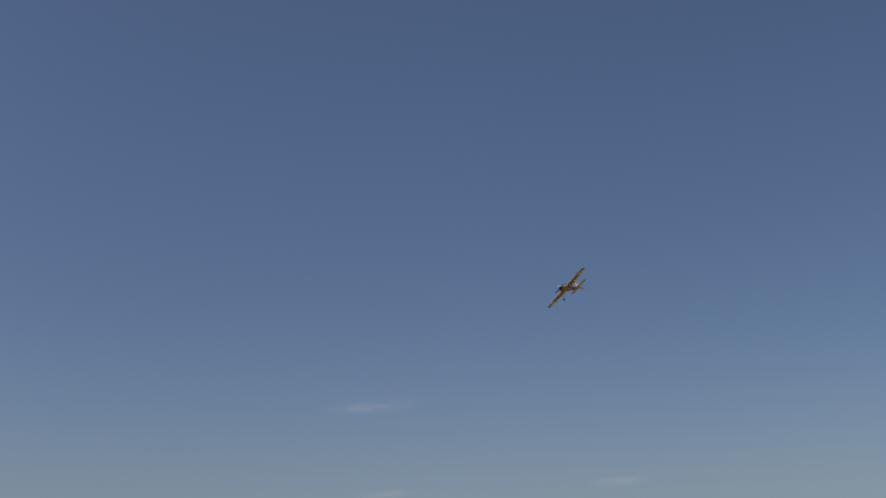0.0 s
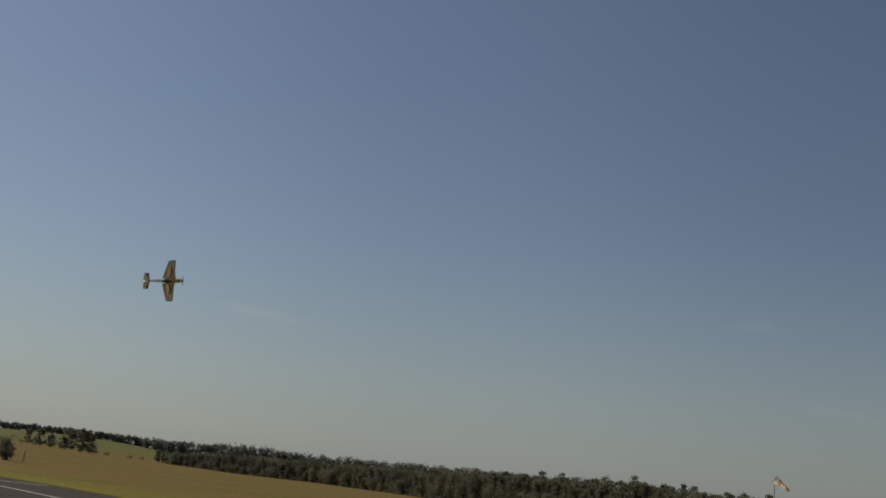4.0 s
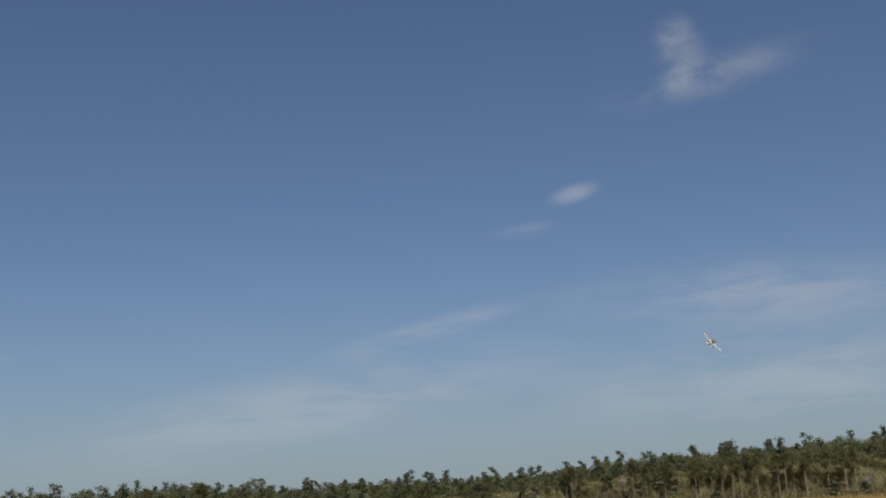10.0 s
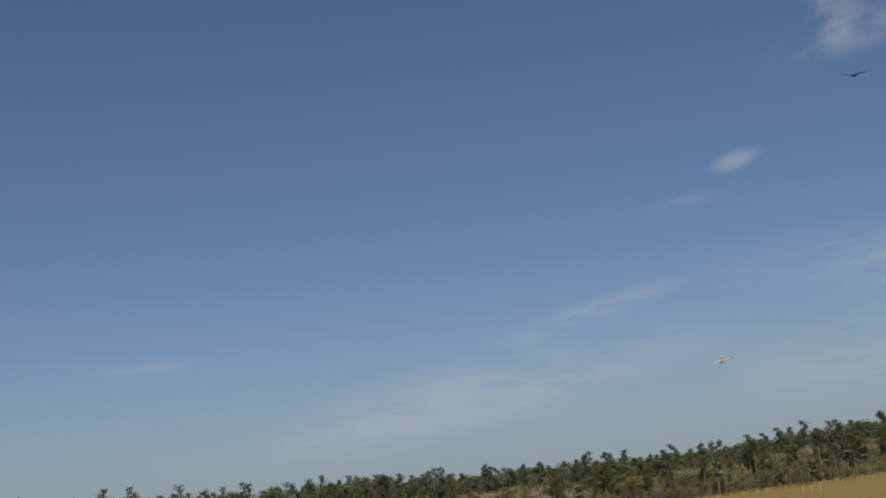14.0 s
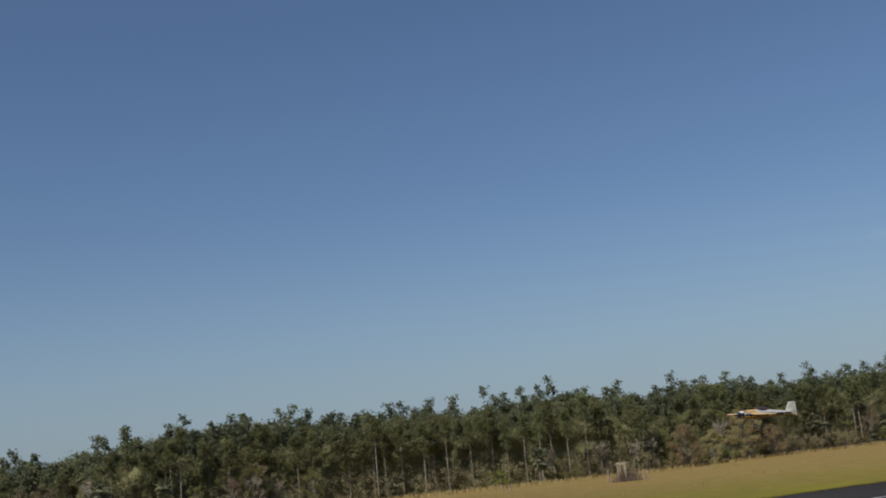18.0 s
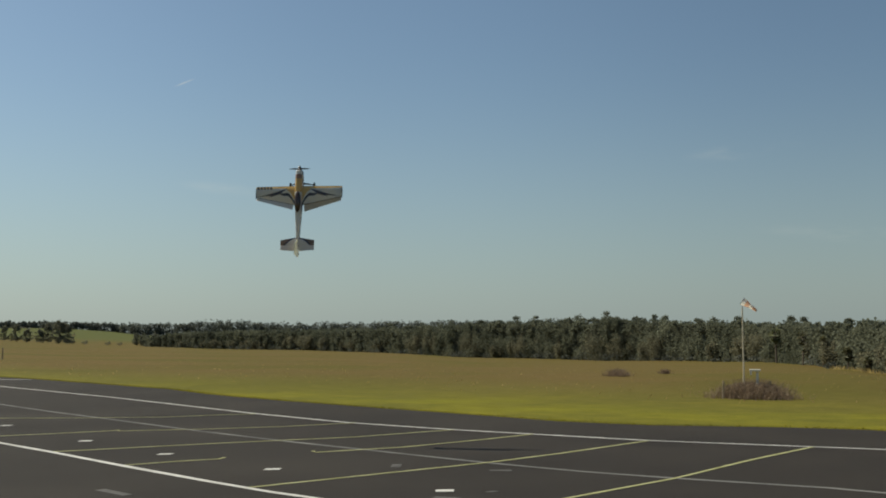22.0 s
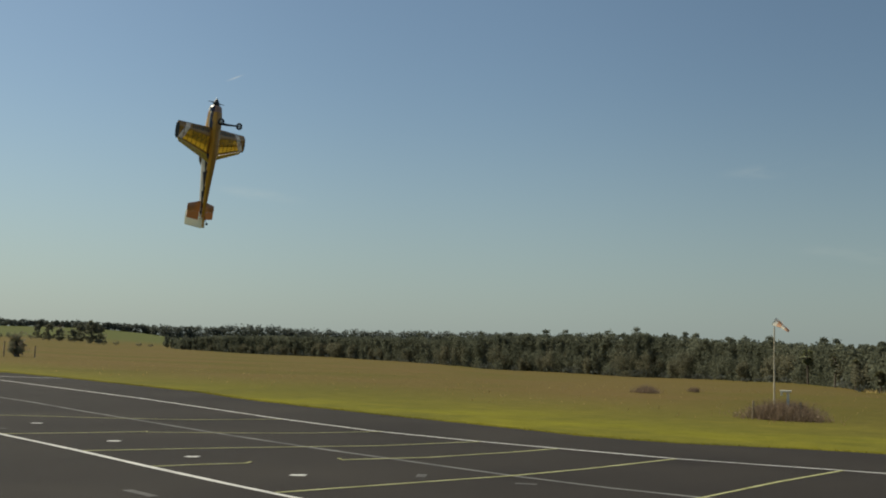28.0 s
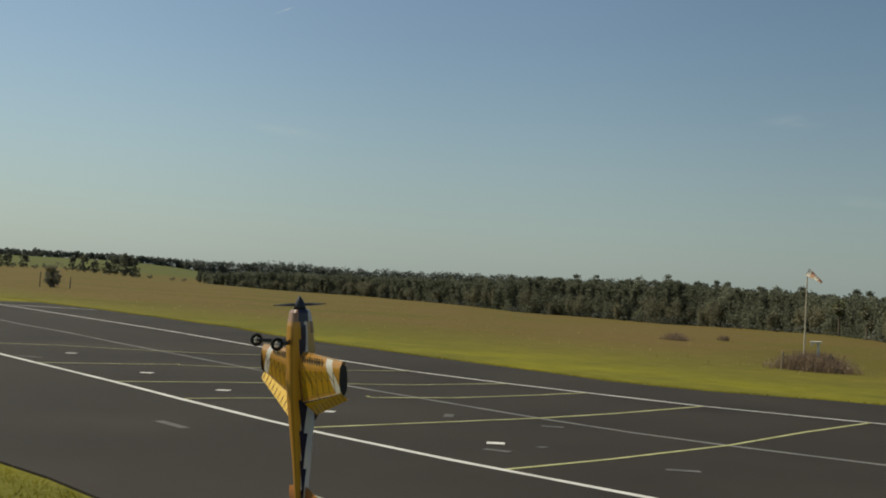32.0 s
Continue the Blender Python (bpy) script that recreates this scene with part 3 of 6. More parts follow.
def spray(center, radii, n, rng, under=0.35, hollow=0.55):
    """Points and facing of the leaves of one rounded clump; only a few hang on its underside."""
    v = rng.normal(size=(n, 3))
    v /= np.linalg.norm(v, axis=1)[:, None]
    low = v[:, 2] < 0
    v[low & (rng.uniform(0, 1, n) > under), 2] *= -1
    r = np.asarray(radii, float)
    shell = rng.uniform(hollow, 1.06, (n, 1)) * (1 + 0.18 * np.sin(v[:, :1] * 7 + v[:, 1:2] * 5 + center[0] * 3))
    facing = v / r
    facing /= np.linalg.norm(facing, axis=1)[:, None]
    return np.asarray(center, float) + v * r * shell, facing


def sprays(clumps, rng, size, aspect=0.8, loose=0.55, under=0.35, hollow=0.55):
    """All leaves of a list of clumps: centre, radii, number."""
    got = [spray(c, r, n, rng, under, hollow) for c, r, n in clumps]
    return leaf_cards(np.concatenate([g[0] for g in got]), np.concatenate([g[1] for g in got]), size, rng, aspect, loose)


def tube(points, radii, sides=6):
    verts, faces = [], []
    for i, (p, r) in enumerate(zip(points, radii)):
        p = Vector(p)
        a, b = Vector(points[max(i - 1, 0)]), Vector(points[min(i + 1, len(points) - 1)])
        q = (b - a).to_track_quat("Z", "Y")
        for k in range(sides):
            t = 2 * math.pi * k / sides
            verts.append(p + q @ Vector((math.cos(t) * r, math.sin(t) * r, 0)))
    for i in range(len(points) - 1):
        for k in range(sides):
            a, b = i * sides + k, i * sides + (k + 1) % sides
            faces.append((a, b, b + sides, a + sides))
    return verts, faces


def merge(pieces):
    verts, faces = [], []
    for v, f in pieces:
        k = len(verts)
        verts += [tuple(p) for p in v]
        faces += [tuple(i + k for i in g) for g in f]
    return verts, faces


def make_pine(seed, h=10.0, full=0.5, wide=1.0, n=16):
    """A slender pine: bare stem, separate rounded clumps of needles on upswept limbs, a small ragged top."""
    rng = np.random.default_rng(seed)
    base = new("pine_tree")
    bend = rng.normal(0, 0.22, 2)

    def axis(z):
        return Vector((bend[0] * (z / h) ** 2, bend[1] * (z / h) ** 2, z))

    wood = [tube([axis(z) for z in np.linspace(-0.3, h * 0.92, 8)], np.linspace(0.105, 0.03, 8), 6)]
    clumps = []
    turn = rng.uniform(0, 6.28)
    for i in range(n):
        k = (i + rng.uniform(0.1, 0.9)) / n
        z = h * (1 - full + full * 0.92 * k)
        reach = wide * (0.55 + 0.75 * math.sin(math.pi * (0.18 + 0.72 * k))) * rng.uniform(0.45, 1.05) * (1 - 0.45 * k)
        turn += 2.4 + rng.uniform(-0.5, 0.5)
        e = axis(z) + Vector((math.cos(turn) * reach, math.sin(turn) * reach, reach * rng.uniform(0.15, 0.5)))
        s = axis(z - reach * 0.25)
        wood.append(tube([s, (s + e) / 2 + Vector((0, 0, -0.06)), e], [0.032, 0.024, 0.012], 3))
        r = wide * rng.uniform(0.55, 0.90)
        clumps.append((e, (r, r, r * rng.uniform(0.55, 0.8)), int(165 * (r / 0.6) ** 1.5)))
    for _ in range(5):
        e = axis(h * rng.uniform(0.86, 0.945)) + Vector((*rng.normal(0, 0.42, 2), 0))
        r = wide * rng.uniform(0.48, 0.72)
        clumps.append((e, (r, r, r * 0.75), 150))
    # dead stubs below the crown
    for _ in range(5):
        z, a = h * rng.uniform(0.25, 1 - full), rng.uniform(0, 6.28)
        wood.append(tube([axis(z), axis(z) + Vector((math.cos(a) * 0.5, math.sin(a) * 0.5, 0.1))], [0.018, 0.008], 3))
    link_mesh("trunk", *merge(wood), BARK, base)
    link_mesh("crown", *sprays(clumps, rng, 0.225, 0.7, 1.2, 0.8, 0.2), NEEDLES, base)
    return base


def make_broadleaf(seed, h=7.0, spread=2.2, material=None, low=0.15, dens=1.0, bark=None, leaf=0.165):
    """A rounded tree: a crown of many separate clumps round spreading limbs."""
    rng = np.random.default_rng(seed)
    base = new("broadleaf_tree")
    wood, clumps = [tube([(0, 0, -0.3), (0.1, 0, h * 0.3), (0.2, 0.1, h * 0.7)], [0.13, 0.09, 0.04], 6)], []
    for i in range(int(34 * dens)):
        z = h * (low + (1 - low) * rng.beta(1.5, 1.15) * 0.95)
        k = (z / h - low) / (1 - low)
        reach = spread * math.sqrt(max(0.05, 1 - (2 * k - 0.85) ** 2)) * rng.uniform(0.4, 1.0)
        a = rng.uniform(0, 2 * math.pi)
        e = Vector((math.cos(a) * reach, math.sin(a) * reach, z))
        s = Vector((0.1, 0, max(0.2, z - reach * 0.8)))
        wood.append(tube([s, (s + e) / 2 + Vector((0, 0, 0.15)), e], [0.036, 0.025, 0.01], 3))
        r = rng.uniform(0.34, 0.72) * spread / 2.2
        clumps.append((e, (r, r, r * rng.uniform(0.6, 0.85)), int(104 * (r / 0.5) ** 1.5)))
    v, f = sprays(clumps, rng, leaf, 0.8, 1.1, 0.7, 0.3)
    v = v.reshape(-1, 3, 3)
    v = v[v[:, :, 2].min(1) > 0.05].reshape(-1, 3)
    link_mesh("trunk", *merge(wood), bark or GREY_BARK, base)
    link_mesh("crown", v, [(3 * i, 3 * i + 1, 3 * i + 2) for i in range(len(v) // 3)], material or LEAVES, base)
    return base


def make_bare(seed, h=8.0):
    """A leafless tree: forking limbs that end in a haze of thin twigs."""
    rng = np.random.default_rng(seed)
    base = new("bare_tree")
    wood, tips, ways = [], [], []

    def grow(p, d, length, r, depth):
        q = p + d * length
        wood.append(tube([p, (p + q) / 2 + Vector(rng.normal(0, 0.05 * length, 3)), q], [r, r * 0.8, r * 0.6], 4))
        if depth == 0:
            for _ in range(16):
                tips.append(np.array(q) + rng.normal(0, 0.22, 3))
                ways.append(np.array(d) + rng.normal(0, 0.5, 3))
            return
        for _ in range(3 if depth > 1 else 4):
            e = (d + Vector(rng.normal(0, 0.42, 3)) + Vector((0, 0, 0.15))).normalized()
            grow(p + d * length * rng.uniform(0.55, 1.0), e, length * rng.uniform(0.55, 0.8), r * 0.55, depth - 1)

    grow(Vector((0, 0, -0.3)), Vector((0, 0, 1)), h * 0.42, 0.09, 3)
    c, w = np.array(tips), np.array(ways)
    w /= np.linalg.norm(w, axis=1)[:, None]
    side = np.cross(w, rng.normal(size=w.shape))
    side /= np.linalg.norm(side, axis=1)[:, None] + 1e-9
    verts = np.stack([c - side * 0.020, c + side * 0.020, c + w * rng.uniform(0.35, 0.75, (len(c), 1))], 1).reshape(-1, 3)
    link_mesh("trunk", *merge(wood), GREY_BARK, base)
    link_mesh("crown", verts, [(3 * i, 3 * i + 1, 3 * i + 2) for i in range(len(c))], TWIGS, base)
    return base


def make_palm(seed, h=3.2, n=60, skirt=True):
    """A cabbage palm: a round head of fan leaves, the lower ones hanging down as a skirt."""
    rng = np.random.default_rng(seed)
    base = new("cabbage_palm")
    lean = rng.normal(0, 0.12, 2)
    top = Vector((lean[0], lean[1], h))
    wood = [tube([(0, 0, -0.3), (lean[0] * 0.4, lean[1] * 0.4, h * 0.5), top], [0.15, 0.12, 0.12], 8)]
    verts, faces = [], []
    for i in range(n):
        el = math.asin(rng.uniform(-0.92 if skirt else -0.3, 1.0))
        a = rng.uniform(0, 2 * math.pi)
        d = Vector((math.cos(a) * math.cos(el), math.sin(a) * math.cos(el), math.sin(el)))
        stalk = top + d * rng.uniform(0.30, 0.60) + Vector((0, 0, -0.12 - (0.25 if el < -0.3 else 0.0)))
        side = Vector((-math.sin(a), math.cos(a), 0))
        fold = side.cross(d).normalized()
        size = rng.uniform(0.34, 0.56)
        wood.append(tube([top, stalk], [0.018, 0.012], 3))
        for k in range(9):
            t = (k - 4) / 4 * 1.35
            tip = stalk + (d * math.cos(t) + side * math.sin(t)) * size * (1 - 0.10 * abs(t)) - Vector((0, 0, size * (0.22 + 0.14 * abs(t))))
            mid = stalk.lerp(tip, 0.5) + fold * 0.05
            w = (side * math.cos(t) - d * math.sin(t)) * 0.062
            j = len(verts)
            verts += [stalk, mid - w, tip, mid + w]
            faces.append((j, j + 1, j + 2, j + 3))
    link_mesh("trunk", *merge(wood), PALM_BARK, base)
    link_mesh("crown", verts, faces, FRONDS, base)
    return base


def make_shrub(seed, material, h=1.6, spread=1.3, leaf=0.16, n=1000):
    rng = np.random.default_rng(seed)
    base = new("shrub")
    wood, clumps = [], []
    for i in range(13):
        a, r = rng.uniform(0, 2 * math.pi), spread * math.sqrt(rng.uniform(0, 1)) * 0.8
        e = Vector((math.cos(a) * r, math.sin(a) * r, h * rng.uniform(0.3, 0.85)))
        wood.append(tube([(0, 0, -0.1), e * 0.5, e], [0.03, 0.02, 0.008], 4))
        k = spread * rng.uniform(0.22, 0.40)
        clumps.append((e, (k, k, k * 0.85), n // 13))
    v, f = sprays(clumps, rng, leaf, 0.6, 0.85, 0.5)
    v[:, 2] = np.abs(v[:, 2])
    link_mesh("stem", *merge(wood), GREY_BARK, base)
    link_mesh("foliage", v, f, material, base)
    return base


PINES = [tagged(make_pine(10 + i, 10.0, f, (0.95, 1.05, 0.80, 1.1, 0.88)[i], (14, 19, 11, 22, 15)[i]), lab, "pine tree", "pines at the edge of the woods") for i, (f, lab) in enumerate((
    (0.42, "tall slender pine with a sparse dark green crown"), (0.55, "tall pine with a long green crown"),
    (0.33, "tall bare-stemmed pine with a small tufted crown"), (0.62, "bushy green pine crowded in the woods"),
    (0.46, "leaning pine with an open green crown")))]
BROADS = [tagged(make_broadleaf(30 + i, 7.0, 2.0 + 0.25 * i, m, 0.08 + 0.06 * (i % 3)), lab, "tree", "broadleaf trees in the woods") for i, (m, lab) in enumerate((
    (LEAVES, "dense green broadleaf tree at the edge of the woods"), (LEAVES, "rounded olive green oak among the pines"),
    (BROWN_LEAVES, "winter-brown broadleaf tree with thin leaves"), (LEAVES, "wide green oak with low branches"), (RED_LEAVES, "reddish-brown bushy tree in winter leaf")))]
WILLOWS = [tagged(make_broadleaf(40 + i, 7.0, 2.7, WILLOW_LEAVES, 0.0, 2.6, leaf=0.17), "round tan-brown willow in winter leaf before the pines", "tree", "broadleaf trees in the woods") for i in range(2)]
BARES = [tagged(make_bare(50 + i), "bare grey-brown tree without leaves in the woods", "tree", "bare trees in the woods") for i in range(3)]
PALMS = [tagged(make_palm(60 + i, h, n), "cabbage palm with a shaggy olive green head", "palm", "palms at the edge of the woods") for i, (h, n) in enumerate(((2.6, 84), (3.9, 70), (1.5, 84)))]
# hedgerow trees and bushes share the leaf colour darkened for shade
HEDGE_TREES = [tagged(make_broadleaf(90 + i, 7.0, 2.3 + 0.3 * i, SHADED_HEDGE, 0.0, 1.5, leaf=0.30), "tree in the far hedgerow, toned dark for its backlit side", "tree", "hedgerow trees across the field") for i in range(2)]
HEDGE_BUSHES = [tagged(make_shrub(95, SHADED_HEDGE, 1.7), "bush in the far hedgerow, toned dark for its backlit side", "shrub", "hedgerow bushes across the field")]
SHRUBS = [tagged(make_shrub(70 + i, m, h), lab, "shrub", "shrubs along the edge of the woods") for i, (m, h, lab) in enumerate((
    (LEAVES, 1.8, "dark green shrub at the foot of the trees"), (FRONDS, 1.5, "olive palmetto clump at the foot of the trees"),
    (BROWN_LEAVES, 1.7, "dry brown shrub at the foot of the trees"), (YOUNG_LEAVES, 2.0, "bright yellow-green bush at the edge of the woods")))]
USED = set()
BACK_PINES = []


def plant(kind, x, y, scale, rng, stretch=1.0):
    """A plant on the ground at x, y; the first of a kind is the original itself."""
    m = Matrix.Translation((x, y, land(x, y) - 0.05)) @ Matrix.Rotation(rng.uniform(0, 6.28), 4, "Z")
    if kind not in USED:
        USED.add(kind)
        ob = kind
        ob.matrix_basis = m
    else:
        ob = copy_thing(kind, m)
    slim = scale * (0.82 if kind in PINES else 0.74 if kind in BROADS else 1.0)
    ob.scale = (slim, slim, scale * stretch)
    return ob


def build_woods():
    rng = random.Random(5)
    az = -108.0
    while az < 23.0:
        d, z, h = woods_at(az)
        step = math.degrees(1.35 / d)
        stems = -40 < az < -24 or az < -88                 # open pine stand: stems show below the crowns
        thicket = az > 7.5                          # palms with thin scrub behind them
        mixed = -14 < az <= 7.5
        for row, (depth, odds) in enumerate(((0.0, 0.95), (3.5, 1.0), (7.0, 1.0), (11.5, 0.9), (15.0, 0.9))):
            if rng.random() > odds:
                continue
            a = az + rng.uniform(-0.5, 0.5) * step * 1.4
            r = d + depth + rng.uniform(-1.3, 2.2)
            x, y = polar(a, r)
            hh = h * (rng.uniform(0.84, 0.98) if rng.random() < 0.8 else rng.uniform(0.98, 1.08)) * (1.0 + 0.11 * noise.noise((a * 0.9, 3.0, 0.0)))
            if row < 3:
                hh *= 0.90
            roll, pick = rng.random(), rng.random()
            if row == 0:
                if stems:
                    if roll < 0.36:
                        plant(PALMS[2] if pick < 0.25 else SHRUBS[0 if pick < 0.7 else 2], x, y, rng.uniform(0.7, 1.2), rng)
                elif roll < 0.24:
                    plant(rng.choice(PALMS), x, y, rng.uniform(0.85, 1.2), rng)
                elif roll < 0.74:
                    plant(rng.choice(SHRUBS[:3] if pick < 0.85 else SHRUBS), x, y, rng.uniform(0.9, 1.7), rng)
                elif roll < 0.9:
                    plant(rng.choice(BROADS), x, y, hh * rng.uniform(0.32, 0.6) / 7.0, rng)
                else:
                    plant(rng.choice(BARES), x, y, hh * rng.uniform(0.4, 0.6) / 8.0, rng)
            elif row == 1:
                if thicket:
                    if roll < 0.55:
                        plant(rng.choice(BARES), x, y, hh * rng.uniform(0.6, 0.85) / 8.0, rng)
                    elif roll < 0.8:
                        plant(BROADS[2], x, y, hh * rng.uniform(0.5, 0.75) / 7.0, rng)
                    else:
                        plant(rng.choice(PINES), x, y, hh * 0.9 / 10.0, rng)
                elif stems:
                    if roll < 0.84:
                        plant(PINES[(0, 2, 4, 2)[int(pick * 4)]], x, y, hh * rng.uniform(0.88, 1.0) / 10.0, rng)
                    else:
                        plant(rng.choice(BARES), x, y, hh * rng.uniform(0.5, 0.7) / 8.0, rng)
                elif roll < (0.55 if mixed else 0.42):
                    plant(rng.choice(BROADS + BROADS[2:3]) if mixed else BROADS[(0, 1, 3, 2)[int(pick * 4)]], x, y, hh * rng.uniform(0.5, 0.8) / 7.0, rng)
                elif roll < (0.78 if mixed else 0.55):
                    plant(rng.choice(BARES), x, y, hh * rng.uniform(0.6, 0.85) / 8.0, rng)
                else:
                    plant(rng.choice(PINES), x, y, hh / 10.0, rng)
            else:
                if thicket and row == 2 and roll < 0.6:
                    plant(rng.choice(BARES), x, y, hh * rng.uniform(0.6, 0.9) / 8.0, rng)
                elif row > 2 or roll < 0.45:
                    BACK_PINES.append((x, y, hh * (1.06, 1.07, 1.11)[row - 2]))
                elif roll < 0.80:
                    plant(rng.choice(PINES), x, y, hh / 10.0, rng)
                else:
                    plant(BROADS[(0, 1, 3)[int(pick * 3)]], x, y, hh * 0.85 / 7.0, rng)
        az += step


build_woods()


def build_edge_plants():
    """Plants that stand out before the edge of the woods."""
    rng = random.Random(17)
    for i, (az, h) in enumerate(((-42.0, 5.4), (-44.8, 6.6), (-43.3, 4.4), (-46.1, 4.4))):
        d = woods_at(az)[0]
        willow = plant(WILLOWS[i % 2], *polar(az, d - 3.5 + rng.uniform(0, 1.5)), h / 7.0, rng)
        willow.scale = (h / 7.0, h / 7.0, h / 7.0)
    for az, h in ((0.9, 6.2), (2.2, 5.2), (-0.4, 5.0), (3.6, 3.8)):
        plant(BROADS[4], *polar(az, woods_at(az)[0] + 0.5 + rng.uniform(0, 2)), h / 7.0, rng)
    for az, k in ((6.9, 1.35), (6.1, 1.0), (-9.7, 1.6), (-10.6, 1.3), (-52.5, 1.2), (-19.0, 1.0), (-19.9, 1.1), (22.2, 1.0), (-33.0, 1.1), (-51.0, 1.3)):
        d = woods_at(az)[0]
        plant(SHRUBS[3], *polar(az, d - 1.5), k, rng)
    palms = [-1.7, -2.9, -19.6, -20.3, -50.5, -51.2, -53.6, -54.2, -54.8, -59.3, -59.9, -61.3, -61.9, -62.5, -63.2, -35.0, -4.6, -6.1, 1.2, 3.1]
    # the thicket of palms, grown into one another
    thick = [8.0 + 0.42 * i + rng.uniform(-0.2, 0.2) for i in range(34)] + [13.0 + 0.8 * i for i in range(9)]
    for az in thick:
        plant(SHRUBS[1], *polar(az + rng.uniform(-0.2, 0.2), woods_at(az)[0] - 0.5 + rng.uniform(-1.0, 0.8)), rng.uniform(1.3, 2.1), rng)
    sparse = [24.1, 24.9, 26.0, 26.9, 28.1]
    for az in palms + thick + sparse:
        d = woods_at(az)[0]
        tall = az == -1.7 or az in (26.9, 28.1, 26.0)
        kind = PALMS[1] if tall else rng.choice((PALMS[0], PALMS[2], PALMS[0], PALMS[2], PALMS[1])) if 7 < az < 23 else rng.choice(PALMS[::2])
        k = rng.uniform(0.95, 1.3) * (1.12 if az < -45 else 1.2 if 7 < az < 23 else d / 170 if az > 23.5 else 1.0)
        plant(kind, *polar(az, d - 2.0 + rng.uniform(-0.9, 1.8)), k, rng)


build_edge_plants()


def lumpy_wall(azimuths, base, height, lump, rng_shift):
    """Closed mass of foliage seen from outside: an uneven leaning front that rounds over at its top."""
    verts, faces = [], []
    n = 15
    for az in azimuths:
        d, z, h = woods_at(az)
        for j in range(n):
            v = j / (n - 1)
            up = height * (1.0 + 0.16 * noise.noise((az * 1.1, rng_shift, 0.0)) + 0.12 * noise.noise((az * d * 0.008, rng_shift, 4.0)))
            bulge = lump * (noise.noise((az * d * 0.006, v * h * 0.30, rng_shift)) + 0.4 * noise.noise((az * d * 0.02, v * h * 1.0, rng_shift + 5)))
            x, y = polar(az, d + base + bulge + 0.16 * h * v ** 4)
            verts.append((x, y, land(x, y) - 0.3 + h * up * math.sin(v * 1.57)))
    m = len(verts) // n
    for i in range(m - 1):
        for j in range(n - 1):
            a = i * n + j
            faces.append((a, a + n, a + n + 1, a + 1))
    return verts, faces


def wall_leaves(wall, per_face, size, rng):
    """Leaves that cover the front of a lumpy wall."""
    v, f = np.asarray([tuple(p) for p in wall[0]]), np.asarray(wall[1])
    f = np.repeat(f, per_face, axis=0)
    a, b, c = v[f[:, 0]], v[f[:, 1]], v[f[:, 3]]
    s, t = rng.uniform(0, 1, (len(f), 1)), rng.uniform(0, 1, (len(f), 1))
    out = np.cross(b - a, c - a)
    out /= np.linalg.norm(out, axis=1)[:, None] + 1e-9
    out *= -np.sign((out * a).sum(1))[:, None]
    return leaf_cards(a + (b - a) * s + (c - a) * t + out * rng.uniform(0.0, 1.6, (len(f), 1)) * size, out, size, rng, 0.9, 1.3)


